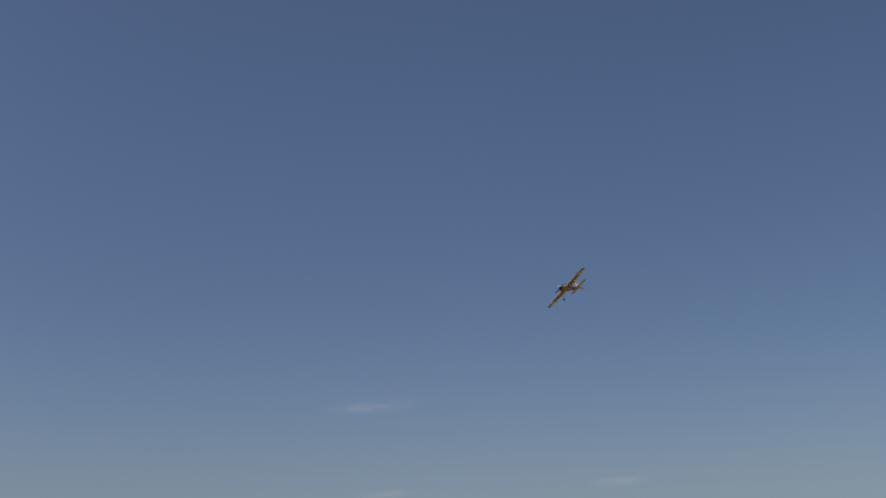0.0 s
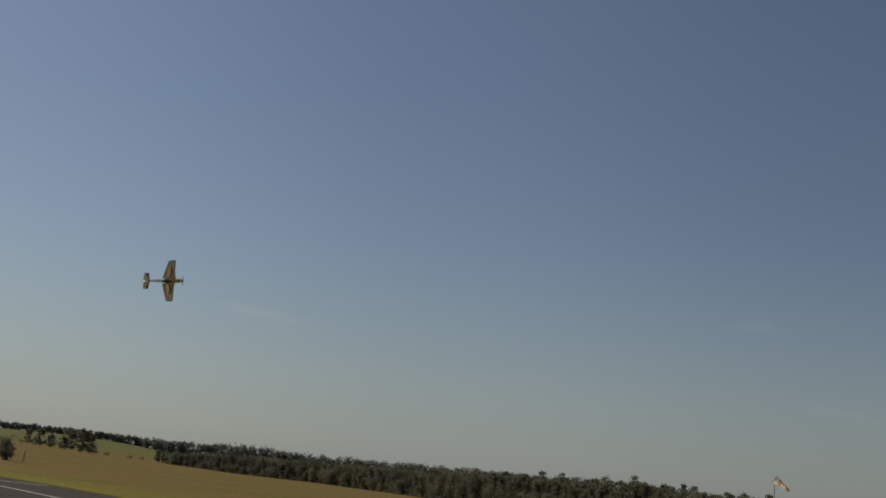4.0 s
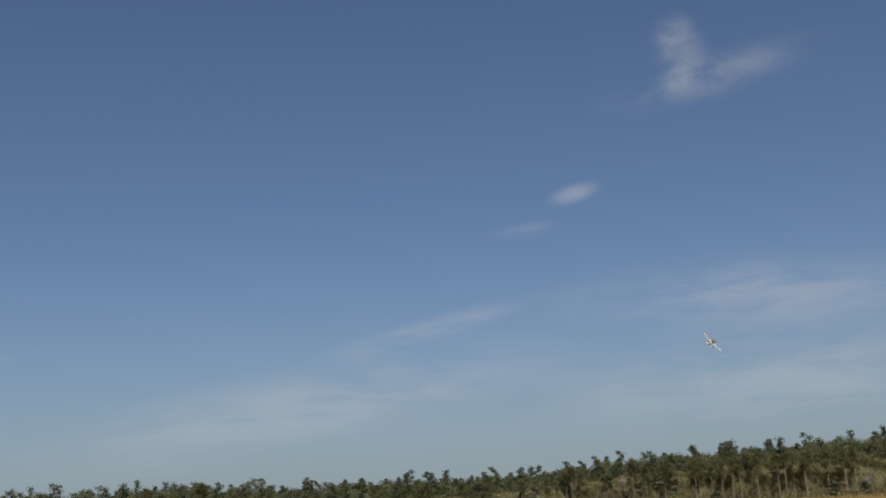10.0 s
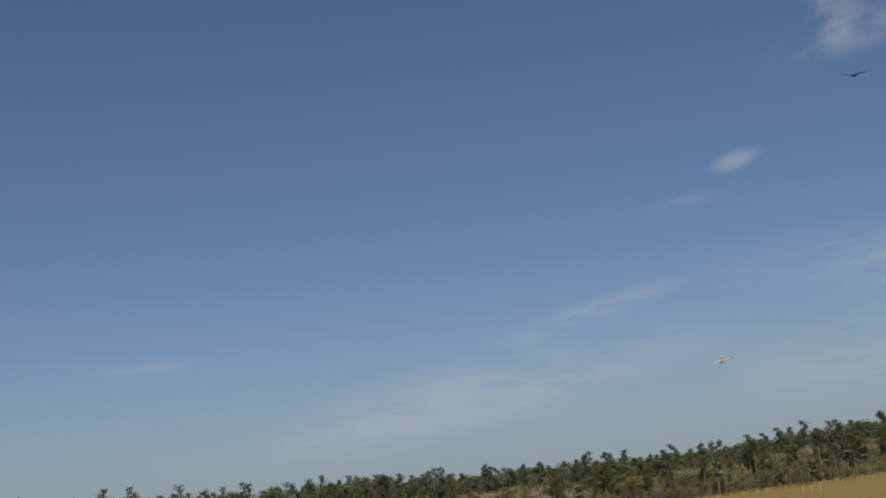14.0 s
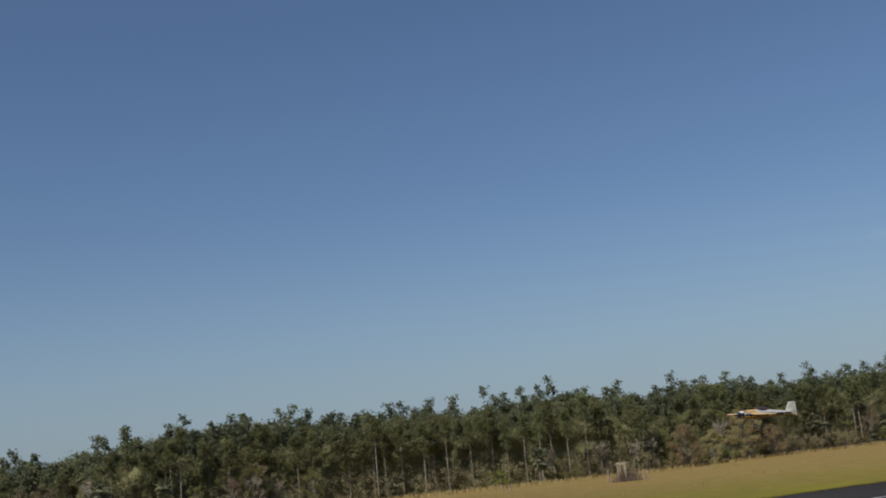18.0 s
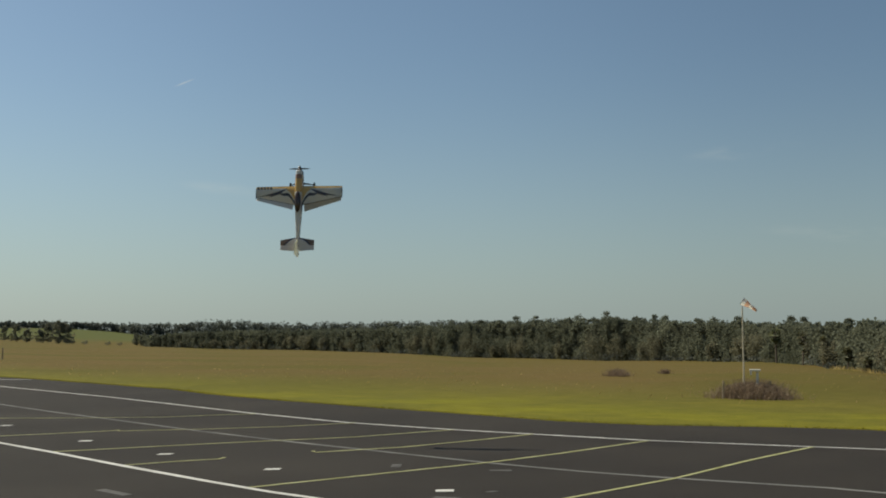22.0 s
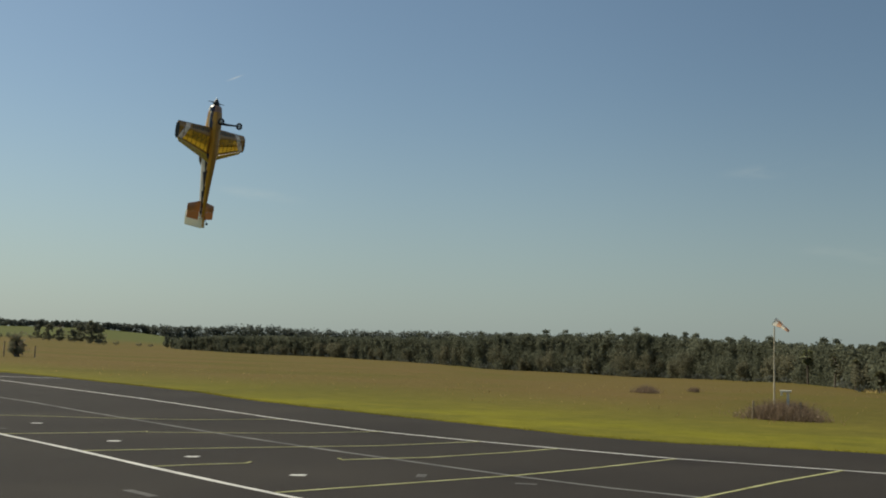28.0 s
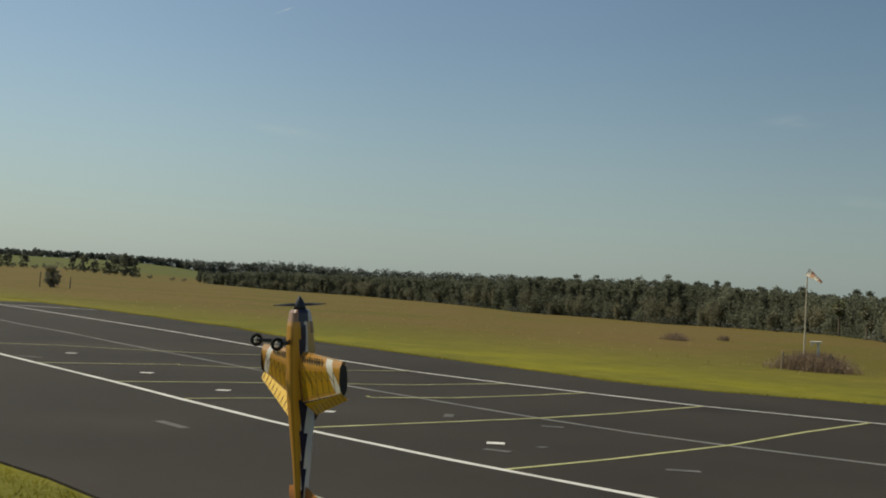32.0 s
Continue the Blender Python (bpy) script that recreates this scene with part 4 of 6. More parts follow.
def build_far_woods():
    """What closes the woods behind the edge, and the far tree lines: foliage without number."""
    rng = np.random.default_rng(9)
    deep_wall = lumpy_wall([-112 + 0.35 * i for i in range(390)], 5.5, 0.66, 1.6, 1.0)
    tagged(link_mesh("deep_woods", *deep_wall, DEEP_WOODS, smooth=True), "close mass of brown-green foliage deep in the woods", "woods", kind="stuff")
    clumps = []
    az = -112.0
    while az < 23.0:
        d, z, h = woods_at(az)
        stems = -40 < az < -24 or az < -88
        for i in range(8):
            deep = 2.0 + 20 * rng.beta(1.0, 1.5)
            a = az + rng.uniform(-0.15, 0.15)
            x, y = polar(a, d + deep)
            roof = min(0.92, 0.36 + deep / (13.0 if stems else 11.0))
            up = rng.uniform(0.0, roof) if deep > 7 or not stems else rng.uniform(0.48, 0.85)
            r = rng.uniform(0.6, 1.15)
            clumps.append((Vector((x, y, land(x, y) + h * up)), (r, r, r * 0.8), 62))
        az += 0.24
    tagged(link_mesh("woods_interior", *merge((sprays(clumps, rng, 0.22, 0.8, 1.2, 0.8, 0.2), wall_leaves(deep_wall, 22, 0.22, rng))), WOODS_MIX), "dense mixed foliage inside the woods", "woods", kind="stuff")
    # crowns of the pines behind the first rows, close together below their heads
    pine_wall = lumpy_wall([-112 + 0.35 * i for i in range(390)], 12.5, 0.93, 1.6, 3.0)
    tagged(link_mesh("pine_mass", *pine_wall, WOODS_PINE, smooth=True), "close dark green mass of pine crowns behind the edge of the woods", "pine trees", kind="stuff")
    back = []
    for x, y, h in BACK_PINES:
        g, lean = land(x, y), rng.normal(0, 0.25, 2)
        for j in range(9):
            k = j / 8
            w = 0.092 * h * (1.0 - 0.30 * k) * rng.uniform(0.75, 1.15)
            reach = 0.085 * h * (1.12 - 0.9 * k)
            c = Vector((x + rng.normal(0, reach) + lean[0] * k, y + rng.normal(0, reach) + lean[1] * k, g + h * (0.56 + 0.385 * k)))
            back.append((c, (w, w, w * 0.7), 66))
    tagged(link_mesh("back_row_pines", *merge((sprays(back, rng, 0.34, 0.75, 1.2, 0.8, 0.2), wall_leaves(pine_wall, 16, 0.32, rng))), WOODS_PINE), "crowds of pine crowns behind the edge of the woods, dull green with haze in the colour", "pine trees", kind="stuff")
    # brown scrub between the stems, low down
    under = []
    az = -112.0
    while az < 23.0:
        d, z, h = woods_at(az)
        for i in range(16):
            deep = rng.uniform(0.5, 10)
            x, y = polar(az + rng.uniform(-0.15, 0.15), d + deep)
            r = rng.uniform(0.35, 0.8)
            under.append((Vector((x, y, land(x, y) + h * rng.uniform(0.0, 0.20 + deep * 0.036))), (r, r, r * 0.9), 36))
        az += 0.24
    tagged(link_mesh("woods_undergrowth", *sprays(under, rng, 0.19, 0.55, 1.2, 0.8, 0.2), UNDERGROWTH), "dry brown undergrowth between the stems", "undergrowth", kind="stuff")
    # the far side of the field: pines above, round grey-brown oaks before them, dark brush at the foot
    far_wall = lumpy_wall([21 + 0.12 * i for i in range(314)], 3.0, 0.82, 2.0, 7.0)
    tagged(link_mesh("far_mass", *far_wall, FAR_MASS, smooth=True), "close grey-green mass of the woods across the field", "woods", kind="stuff")
    pines, oaks, brush = [], [], []
    az = 21.0
    while az < 58.9:
        d, z, h = woods_at(az)
        gap = 0.75 + 0.5 * noise.noise((az * 0.9, 2.0, 0.0))
        for row in range(5):
            r = d + 3 + row * 4 * d / 200 + rng.uniform(-2, 3)
            x, y = polar(az + rng.uniform(-0.3, 0.3) * 100 / d, r)
            g = land(x, y)
            tall = h * rng.uniform(0.80, 0.97) * (1.0 if rng.uniform() < 0.8 else 1.08) * (0.88 + 0.03 * row) * (1.0 + 0.16 * noise.noise((az * 1.3, 4.0, row * 0.3)))
            k = (0.105 + 0.006 * row) * h * rng.uniform(0.8, 1.25)
            for j in range(6):
                up = 0.45 + 0.50 * j / 5
                w = k * (1.15 - 0.45 * j / 5) * rng.uniform(0.7, 1.25)
                c = Vector((x + rng.normal(0, k * 0.7 * (1.1 - j / 6)), y + rng.normal(0, k * 0.7), g + tall * up))
                pines.append((c, (w, w, w * 0.7), 120))
            if row == 0:
                for j in range(2):
                    c = Vector((x + rng.normal(0, k * 1.5), y + rng.normal(0, 1.0), g + tall * rng.uniform(0.15, 0.60)))
                    pines.append((c, (k * 1.6, k * 1.4, k * 1.3), 150))
        for row in range(2):
            if rng.uniform() < 0.62 * gap:
                x, y = polar(az, d + 1 + row * 4 + rng.uniform(-2, 2))
                g, tall = land(x, y), h * rng.uniform(0.36, 0.74)
                w = tall * rng.uniform(0.34, 0.52)
                for j in range(9):
                    v = Vector(rng.normal(0, 1, 3)).normalized()
                    c = Vector((x + v.x * w * 0.62, y + v.y * w * 0.62, g + tall * 0.52 + v.z * tall * 0.28))
                    oaks.append((c, (w * 0.46, w * 0.46, tall * 0.26), 110))
        if rng.uniform() < 0.75:
            x, y = polar(az, d - 1 + rng.uniform(-3, 2))
            w = h * rng.uniform(0.05, 0.15)
            (brush if rng.uniform() < 0.72 else oaks).append((Vector((x, y, land(x, y) + w * 0.5)), (w * 1.4, w, w), 60))
        az += math.degrees(2.0 / d)
    tagged(link_mesh("far_side_woods", *merge((sprays(pines, rng, 0.38, 0.9, 1.6, 0.9, 0.3), wall_leaves(far_wall, 20, 0.40, rng))), FAR_WOODS), "green woods across the field, greyed in colour for haze", "woods", kind="stuff")
    tagged(link_mesh("far_oaks", *sprays(oaks, rng, 0.30, 0.9, 1.6, 0.8, 0.3), FAR_BRUSH), "round brown oaks before the far woods, greyed in colour for haze", "woods", kind="stuff")
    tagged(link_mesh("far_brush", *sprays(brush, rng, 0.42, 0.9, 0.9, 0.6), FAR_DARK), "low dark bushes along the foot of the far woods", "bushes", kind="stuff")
    # trees along the crest of the pasture hill
    crest = []
    for az in np.arange(38, 92, 0.075):
        az = float(az) + rng.uniform(-0.03, 0.03)
        r = RIDGE_R - 110 + 15 * math.sin(az * 1.7)
        x, y = polar(az, r)
        g = land(x, y)
        top = EYE + r * math.tan(radians(float(np.interp(az, R_AZ, [k[2] for k in RIDGE])))) - g
        top *= 0.98 + 0.22 * noise.noise((az * 2.3, 0, 0)) + 0.20 * noise.noise((az * 9, 5, 0))
        top = max(1.2, top)
        for j in range(4):
            up = rng.uniform(0.0, 0.85)
            w = max(0.8, top * rng.uniform(0.22, 0.34))
            crest.append((Vector((x + rng.normal(0, 1.0), y + rng.normal(0, 3), g + top * up)), (w * 1.2, w * 1.2, max(0.9, top * 0.28)), 28))
    tagged(link_mesh("distant_tree_line", *sprays(crest, rng, 1.8, 0.9, 1.1, 0.7), FAR_DARK), "dark tree line along the far ridge, greyed in colour for haze", "woods", kind="stuff")


build_far_woods()


def build_left_hedge():
    rng = random.Random(11)
    for az, h in ((58.0, 5.2), (58.4, 4.6), (62.0, 7.6), (62.4, 8.6), (62.9, 7.4), (63.3, 5.2), (63.8, 5.0), (64.2, 7.0), (64.8, 5.4), (67.0, 5.2), (67.7, 6.0),
                  (68.1, 5.2), (69.5, 5.2), (69.9, 4.4), (71.1, 7.4), (71.4, 6.6), (71.8, 8.6), (72.6, 7.6), (72.9, 9.0), (73.3, 8.6), (73.9, 9.2), (74.3, 7.0),
                  (76.1, 9.4), (76.5, 8.4), (77.8, 7.5), (78.6, 6.5), (80.2, 7.0)):
        r = 505 + rng.uniform(-8, 12)
        x, y = polar(az + rng.uniform(-0.08, 0.08), r)
        plant(rng.choice(HEDGE_TREES), x, y, h * 1.12 / 7.0, rng, rng.uniform(0.9, 1.05))
        x, y = polar(az + rng.uniform(-0.35, 0.35), r + 6)
        plant(rng.choice(BARES), x, y, h * rng.uniform(0.7, 1.05) / 8.0, rng)
    for az in np.arange(58.8, 80, 0.36):
        x, y = polar(az + rng.uniform(-0.14, 0.14), 500 + rng.uniform(-6, 6))
        if rng.random() < (0.4 if az < 61.5 else 0.6):
            plant(HEDGE_BUSHES[0], x, y, rng.uniform(0.8, 1.7) * (0.8 if az < 61.5 else 1.0), rng)


build_left_hedge()

# ---- grass that can be told apart ----
def blades(points, height, width, rng, lean=0.35):
    """Upright grass blades, one bent strip each."""
    p = np.asarray(points, float)
    n = len(p)
    a = rng.uniform(0, 2 * np.pi, n)
    h = height * rng.uniform(0.5, 1.25, n)
    side = np.stack([np.cos(a), np.sin(a), 0 * a], 1) * (width * rng.uniform(0.6, 1.3, n))[:, None] * 0.5
    tip = p + np.stack([rng.normal(0, lean, n) * h, rng.normal(0, lean, n) * h, h], 1)
    verts = np.stack([p - side, p + side, tip], 1).reshape(-1, 3)
    return verts, [(3 * i, 3 * i + 1, 3 * i + 2) for i in range(n)]


def scatter(x0, x1, y0, y1, n, rng):
    out = []
    for _ in range(n):
        x, y = rng.uniform(x0, x1), rng.uniform(y0, y1)
        out.append((x, y, land(x, y) - 0.01))
    return out


def build_grass():
    rng = np.random.default_rng(21)
    pts = scatter(-16, -1, 0.6, 4.05, 26000, rng)
    tagged(link_mesh("near_turf", *blades(pts, 0.055, 0.010, rng, 0.6), TURF), "short yellow-green turf beside the runway", "grass", kind="stuff")
    pts = []
    for _ in range(16000):
        x = rng.uniform(-60, 36)
        y = float(np.interp(x, (-92, -47.8, -34, -29.7, -26, -22.1, -18.4, -14.8, -12.75, -11.6, -10.6, -9.3, -4, 8, 36), (27, 23.9, 21.9, 20.6, 19.95, 19.4, 19.05, 18.6, 18.85, 19.5, 20.05, 20.45, 20.7, 20.3, 20))) - 0.10 + abs(rng.normal(0, 0.22))
        pts.append((x, y, land(x, y) + 0.02))
    tagged(link_mesh("verge_grass", *blades(pts, 0.028, 0.016, rng, 0.8), TURF), "mown green grass along the far side of the runway", "grass", kind="stuff")
    pts = []
    for _ in range(3000):
        az, r = rng.uniform(-95, 72), 31 + 85 * rng.beta(1.0, 1.6)
        x, y = polar(az, r)
        if y > 27 or (x > 46 and y > 2) or (x < -60 and y > 24):
            pts.append((x, y, land(x, y) - 0.02))
    tagged(link_mesh("field_grass", *blades(pts, 0.10, 0.05, rng, 0.5), STRAW), "tall dry brown grass in the field", "grass", kind="stuff")
    pts = []
    for az in np.arange(-100, 26, 0.012):
        d, z, h = woods_at(float(az))
        x, y = polar(az, d - 2.5 + rng.normal(0, 1.0))
        pts.append((x, y, land(x, y) - 0.02))
        if az < -24:
            x, y = polar(az, d - 5.0 + rng.normal(0, 1.2))
            pts.append((x, y, land(x, y) - 0.02))
    tagged(link_mesh("edge_grass", *blades(pts, 0.52, 0.13, rng, 0.4), FRINGE), "fringe of tall straw-coloured grass before the woods", "grass", kind="stuff")


build_grass()

# ---- windsock in its clump of dry weeds ----
def weed_clump(name, at, spread, h, n, label, seed, material=None):
    rng = np.random.default_rng(seed)
    base = thing(name, (at[0], at[1], land(*at)), label, "weeds")
    pts = np.stack([rng.normal(0, spread * 0.36, n), rng.normal(0, spread * 0.25, n), np.zeros(n)], 1)
    k = 1 - np.minimum(1, np.hypot(pts[:, 0] / spread, pts[:, 1] / spread)) ** 2
    v, f = blades(pts, h * 0.9, 0.011, rng, 0.34)
    v = v.reshape(-1, 3, 3)
    v[:, 2, 2] *= 0.45 + 0.55 * k
    tagged(link_mesh("stalk_mass", v.reshape(-1, 3), f, material or DRY_WEED, base), kind="stuff")
    c = pts[: n * 2 // 3].copy()
    c[:, 2] = h * rng.uniform(0.05, 0.75, len(c)) * (0.4 + 0.6 * k[: n * 2 // 3])
    v, f = leaf_cards(c, np.tile((0.0, 0.0, 1.0), (len(c), 1)), 0.075, rng, 0.6, 1.5)
    tagged(link_mesh("seed_head_mass", v, f, material or DRY_WEED, base), kind="stuff")
    return base


POLE_PAINT = mat("pole_paint", (0.58, 0.50, 0.38), 0.6, vary=0.15, scale=4, fine=40)
SOCK_AT = polar(29.62, 33.5)


def build_windsock():
    x, y = SOCK_AT
    z = land(x, y)
    sock = thing("windsock", (x, y, z), "small orange and white windsock hanging limp on a thin pale pole", "windsock")
    part("pole", rod_bm((0, 0, 0), (0, 0, 2.52), 0.026, 0.018, 10), POLE_PAINT, sock, "thin pale painted pole")
    part("swivel", rod_bm((0, 0, 2.52), (0, 0, 2.74), 0.012, sides=8), GALV, sock)
    # the sock hangs down and away from the sun
    d = Vector((math.cos(radians(29.62)) * 0.42, math.sin(radians(29.62)) * 0.42, -0.24)).normalized()
    start = Vector((0.0, 0, 2.70))
    hoop = bmesh.new()
    q = d.to_track_quat("Z", "Y").to_matrix()
    lens, rad, squash = (0, 0.11, 0.22, 0.33, 0.45), (0.115, 0.105, 0.09, 0.075, 0.055), (1.0, 0.9, 0.75, 0.65, 0.6)
    rings = []
    for a, r, s in zip(lens, rad, squash):
        c = start + d * a + Vector((0, 0, -0.25 * a * a))
        rings.append([c + q @ Vector((math.cos(t) * r, math.sin(t) * r * s, 0)) for t in [2 * math.pi * i / 14 for i in range(14)]])
    for i, (a, b) in enumerate(zip(rings, rings[1:])):
        bm = bmesh.new()
        va, vb = [bm.verts.new(p) for p in a], [bm.verts.new(p) for p in b]
        for k in range(14):
            bm.faces.new((va[k], va[(k + 1) % 14], vb[(k + 1) % 14], vb[k]))
        part("sock_band", bm, SOCK_WHITE if i % 2 == 0 else SOCK_ORANGE, sock, "white cloth band" if i % 2 == 0 else "faded orange cloth band", True)
    for k in range(14):
        rod_bm(rings[0][k], rings[0][(k + 1) % 14], 0.006, sides=4, bm=hoop)
    part("hoop", hoop, GALV, sock)
    weed_clump("weed_clump", (x + 0.25, y + 0.1), 1.35, 0.60, 3600, "clump of reddish-brown dry weeds round the windsock pole", 31)
    # white T-shaped stand and two stakes in the weeds
    tx, ty = polar(29.1, 33.3)
    stand = thing("white_stand", (tx, ty, land(tx, ty)), "small white wooden stand with a flat top among the weeds", "stand", turn=radians(29))
    part("post", box_bm((0.07, 0.07, 0.76), (0.06, 0, 0.38), 0.006), WHITE_WOOD, stand)
    part("top", box_bm((0.30, 0.22, 0.05), (0, 0, 0.785), 0.006), WHITE_WOOD, stand)
    part("drop_board", box_bm((0.05, 0.20, 0.10), (-0.11, 0, 0.71), 0.004), WHITE_WOOD, stand)
    for az, h in ((30.6, 0.50), (28.45, 0.50)):
        px, py = polar(az, 33.2)
        st = thing("wooden_stake", (px, py, land(px, py)), "short weathered wooden stake in the weeds", "stake", "stakes round the windsock")
        part("stake_post", rod_bm((0, 0, 0), (0.02, 0, h), 0.03, 0.026, 7), WOOD, st)


build_windsock()


PALE_WOOD = mat("pale_weathered_wood", (0.44, 0.41, 0.33), 0.85, vary=0.25, scale=4, fine=40, bump=0.3)


def build_field_things():
    # low dark weeds and a stake out in the field
    weed_clump("weed_clump", polar(35.6, 52), 0.9, 0.42, 700, "low brown weeds in the dry field", 33)
    weed_clump("weed_clump", polar(33.3, 56), 0.4, 0.3, 300, "small tuft of brown weeds in the field", 34)
    x, y = polar(4.35, 44)
    weed_clump("weed_clump", (x, y), 1.1, 0.55, 1100, "patch of dry brown weeds round old stakes", 35)
    st = thing("old_stake", (x, y, land(x, y)), "short grey stake with a crossbar in dry weeds", "stake")
    part("post", rod_bm((0, 0, 0), (0, 0, 0.95), 0.035, sides=7), WOOD, st)
    part("crossbar", box_bm((0.34, 0.05, 0.05), (0, 0, 0.86), 0.004), WOOD, st)
    # wooden racks with posts before the woods
    for az, r, w, h, lab in ((-38.9, 49, 0.30, 0.70, "weathered wooden frame in dry weeds before the woods"), (-58.2, 84, 0.40, 0.30, "low white wooden frame in the dry grass"), (-74.15, 102, 1.20, 0.95, "white wooden frame standing in the field")):
        x, y = polar(az, r)
        m = PALE_WOOD if az < -50 else WOOD
        fr = thing("field_frame", (x, y, land(x, y)), lab, "frame", turn=radians(az))
        for sx in (-0.5, 0.5):
            part("leg", box_bm((0.055, 0.055, h), (sx * w, 0, h / 2), 0.006), m, fr)
        for sx in (-0.2, 0.42):
            part("back_leg", box_bm((0.06, 0.06, h * 0.96), (sx * w, 0.55, h * 0.48), 0.006), m, fr)
        part("top_bar", box_bm((w + 0.12, 0.09, 0.08), (0, 0, h + 0.04), 0.006), m, fr)
        part("rear_bar", box_bm((w * 0.75, 0.07, 0.06), (w * 0.1, 0.55, h * 0.98), 0.006), m, fr)
        weed_clump("weed_clump", (x + 0.3, y), 0.9, 0.55, 900, "dry weeds round the legs of a frame", int(40 + r))
    for az, r, h in ((-38.25, 50, 0.62), (-39.95, 48, 0.55), (-33.1, 54, 0.35), (-33.5, 54, 0.35), (-75.1, 104, 0.7),
                     (-75.5, 105, 0.62), (-75.8, 106, 0.55), (-84.6, 120, 0.8), (-85.0, 120, 0.75), (-85.4, 121, 0.8)):
        x, y = polar(az, r)
        st = thing("marker_post", (x, y, land(x, y)), "pale weathered marker post in the dry grass", "post", "marker posts before the woods")
        part("post", box_bm((0.06, 0.06, h * 0.8), (0, 0, h * 0.4), 0.006), PALE_WOOD if az < -50 else WOOD, st)
    # scrub with an old post far along the runway
    x, y = polar(65.7, 104)
    rng = random.Random(3)
    for dx, dy, k in ((0.1, 0, 0.62), (-0.7, 0.3, 0.5)):
        plant(HEDGE_BUSHES[0], x + dx, y + dy, k, rng, 1.3)
    for dx, k in ((-0.5, 0.24), (0.2, 0.29), (0.6, 0.22)):
        plant(rng.choice(BARES), x + dx, y + 0.3, k, rng)
    plant(PALMS[2], x - 0.3, y + 0.4, 0.85, rng)
    for az, h in ((64.85, 0.95), (66.2, 1.3)):
        px, py = polar(az, 103)
        st = thing("fence_post", (px, py, land(px, py)), "dark leaning fence post beside scrub", "post")
        part("post", rod_bm((0, 0, 0), (0.06, 0, h), 0.06, 0.05, 7), WOOD, st)


build_field_things()

# ---- thin clouds, far off ----
def cloud_mat(name, density, scale, lo):
    m = bpy.data.materials.new(name)
    m.use_nodes = True
    n, l = m.node_tree.nodes, m.node_tree.links
    n.clear()
    out = n.new("ShaderNodeOutputMaterial")
    co = n.new("ShaderNodeTexCoord")
    geo = n.new("ShaderNodeNewGeometry")
    nz = n.new("ShaderNodeTexNoise")
    nz.inputs["Detail"].default_value, nz.inputs["Roughness"].default_value = 6, 0.6
    mp = n.new("ShaderNodeMapping")
    mp.inputs["Scale"].default_value = scale
    l.new(geo.outputs["Position"], mp.inputs[0])
    l.new(mp.outputs[0], nz.inputs["Vector"])
    nz.inputs["Scale"].default_value = 1.0
    ln = n.new("ShaderNodeVectorMath")
    ln.operation = "LENGTH"
    l.new(co.outputs["Object"], ln.inputs[0])
    fall = n.new("ShaderNodeMapRange")
    fall.interpolation_type = "SMOOTHERSTEP"
    fall.inputs[1].default_value, fall.inputs[2].default_value = 1.0, 0.0
    l.new(ln.outputs["Value"], fall.inputs[0])
    shape = n.new("ShaderNodeMapRange")
    shape.interpolation_type = "SMOOTHSTEP"
    shape.inputs[1].default_value, shape.inputs[2].default_value = lo, lo + 0.35
    l.new(nz.outputs["Fac"], shape.inputs[0])
    mul = n.new("ShaderNodeMath")
    mul.operation = "MULTIPLY"
    l.new(fall.outputs[0], mul.inputs[0])
    l.new(shape.outputs[0], mul.inputs[1])
    mul2 = n.new("ShaderNodeMath")
    mul2.operation = "MULTIPLY"
    mul2.inputs[1].default_value = density
    l.new(mul.outputs[0], mul2.inputs[0])
    tp = n.new("ShaderNodeBsdfTransparent")
    add = n.new("ShaderNodeEmission")
    add.inputs["Color"].default_value = (0.93, 0.95, 0.94, 1)
    add.inputs["Strength"].default_value = 0.62
    mix = n.new("ShaderNodeMixShader")
    l.new(mul2.outputs[0], mix.inputs[0])
    l.new(tp.outputs[0], mix.inputs[1])
    l.new(add.outputs[0], mix.inputs[2])
    l.new(mix.outputs[0], out.inputs["Surface"])
    return m


PUFF = cloud_mat("bright_wisp", 0.34, (0.006, 0.006, 0.014), 0.16)
SOFT = cloud_mat("soft_cloud", 0.24, (0.006, 0.006, 0.010), 0.28)
VEIL = cloud_mat("veil_cloud", 0.34, (0.0022, 0.0022, 0.011), 0.30)
FAINT = cloud_mat("faint_cloud", 0.17, (0.004, 0.004, 0.018), 0.34)
TRAIL = cloud_mat("vapour_trail", 0.34, (0.02, 0.02, 0.02), 0.2)


def cloud(az, el, wide, high, tilt, material, label, far=3600.0):
    """A thin sheet of cloud at a bearing and height angle; its width, height and tilt are in degrees."""
    c = Vector((-math.sin(radians(az)) * math.cos(radians(el)), math.cos(radians(az)) * math.cos(radians(el)), math.sin(radians(el)))) * far
    w, h = far * math.tan(radians(wide / 2)), far * math.tan(radians(high / 2))
    verts, faces = [], []
    n, k = 12, 6
    for j in range(k + 1):
        for i in range(n + 1):
            u, v = 2 * i / n - 1, 2 * j / k - 1
            verts.append((u, v, -0.06 * u * u))
            if i < n and j < k:
                a = j * (n + 1) + i
                faces.append((a, a + 1, a + n + 2, a + n + 1))
    ob = link_mesh("cloud", verts, faces, material)
    ob.matrix_world = look(c, c * 2) @ Matrix.Rotation(radians(tilt), 4, "Z") @ Matrix.Diagonal((w, h, h, 1))
    ob.visible_shadow = False
    return tagged(ob, label, "cloud", "thin clouds in the sky", "structure")


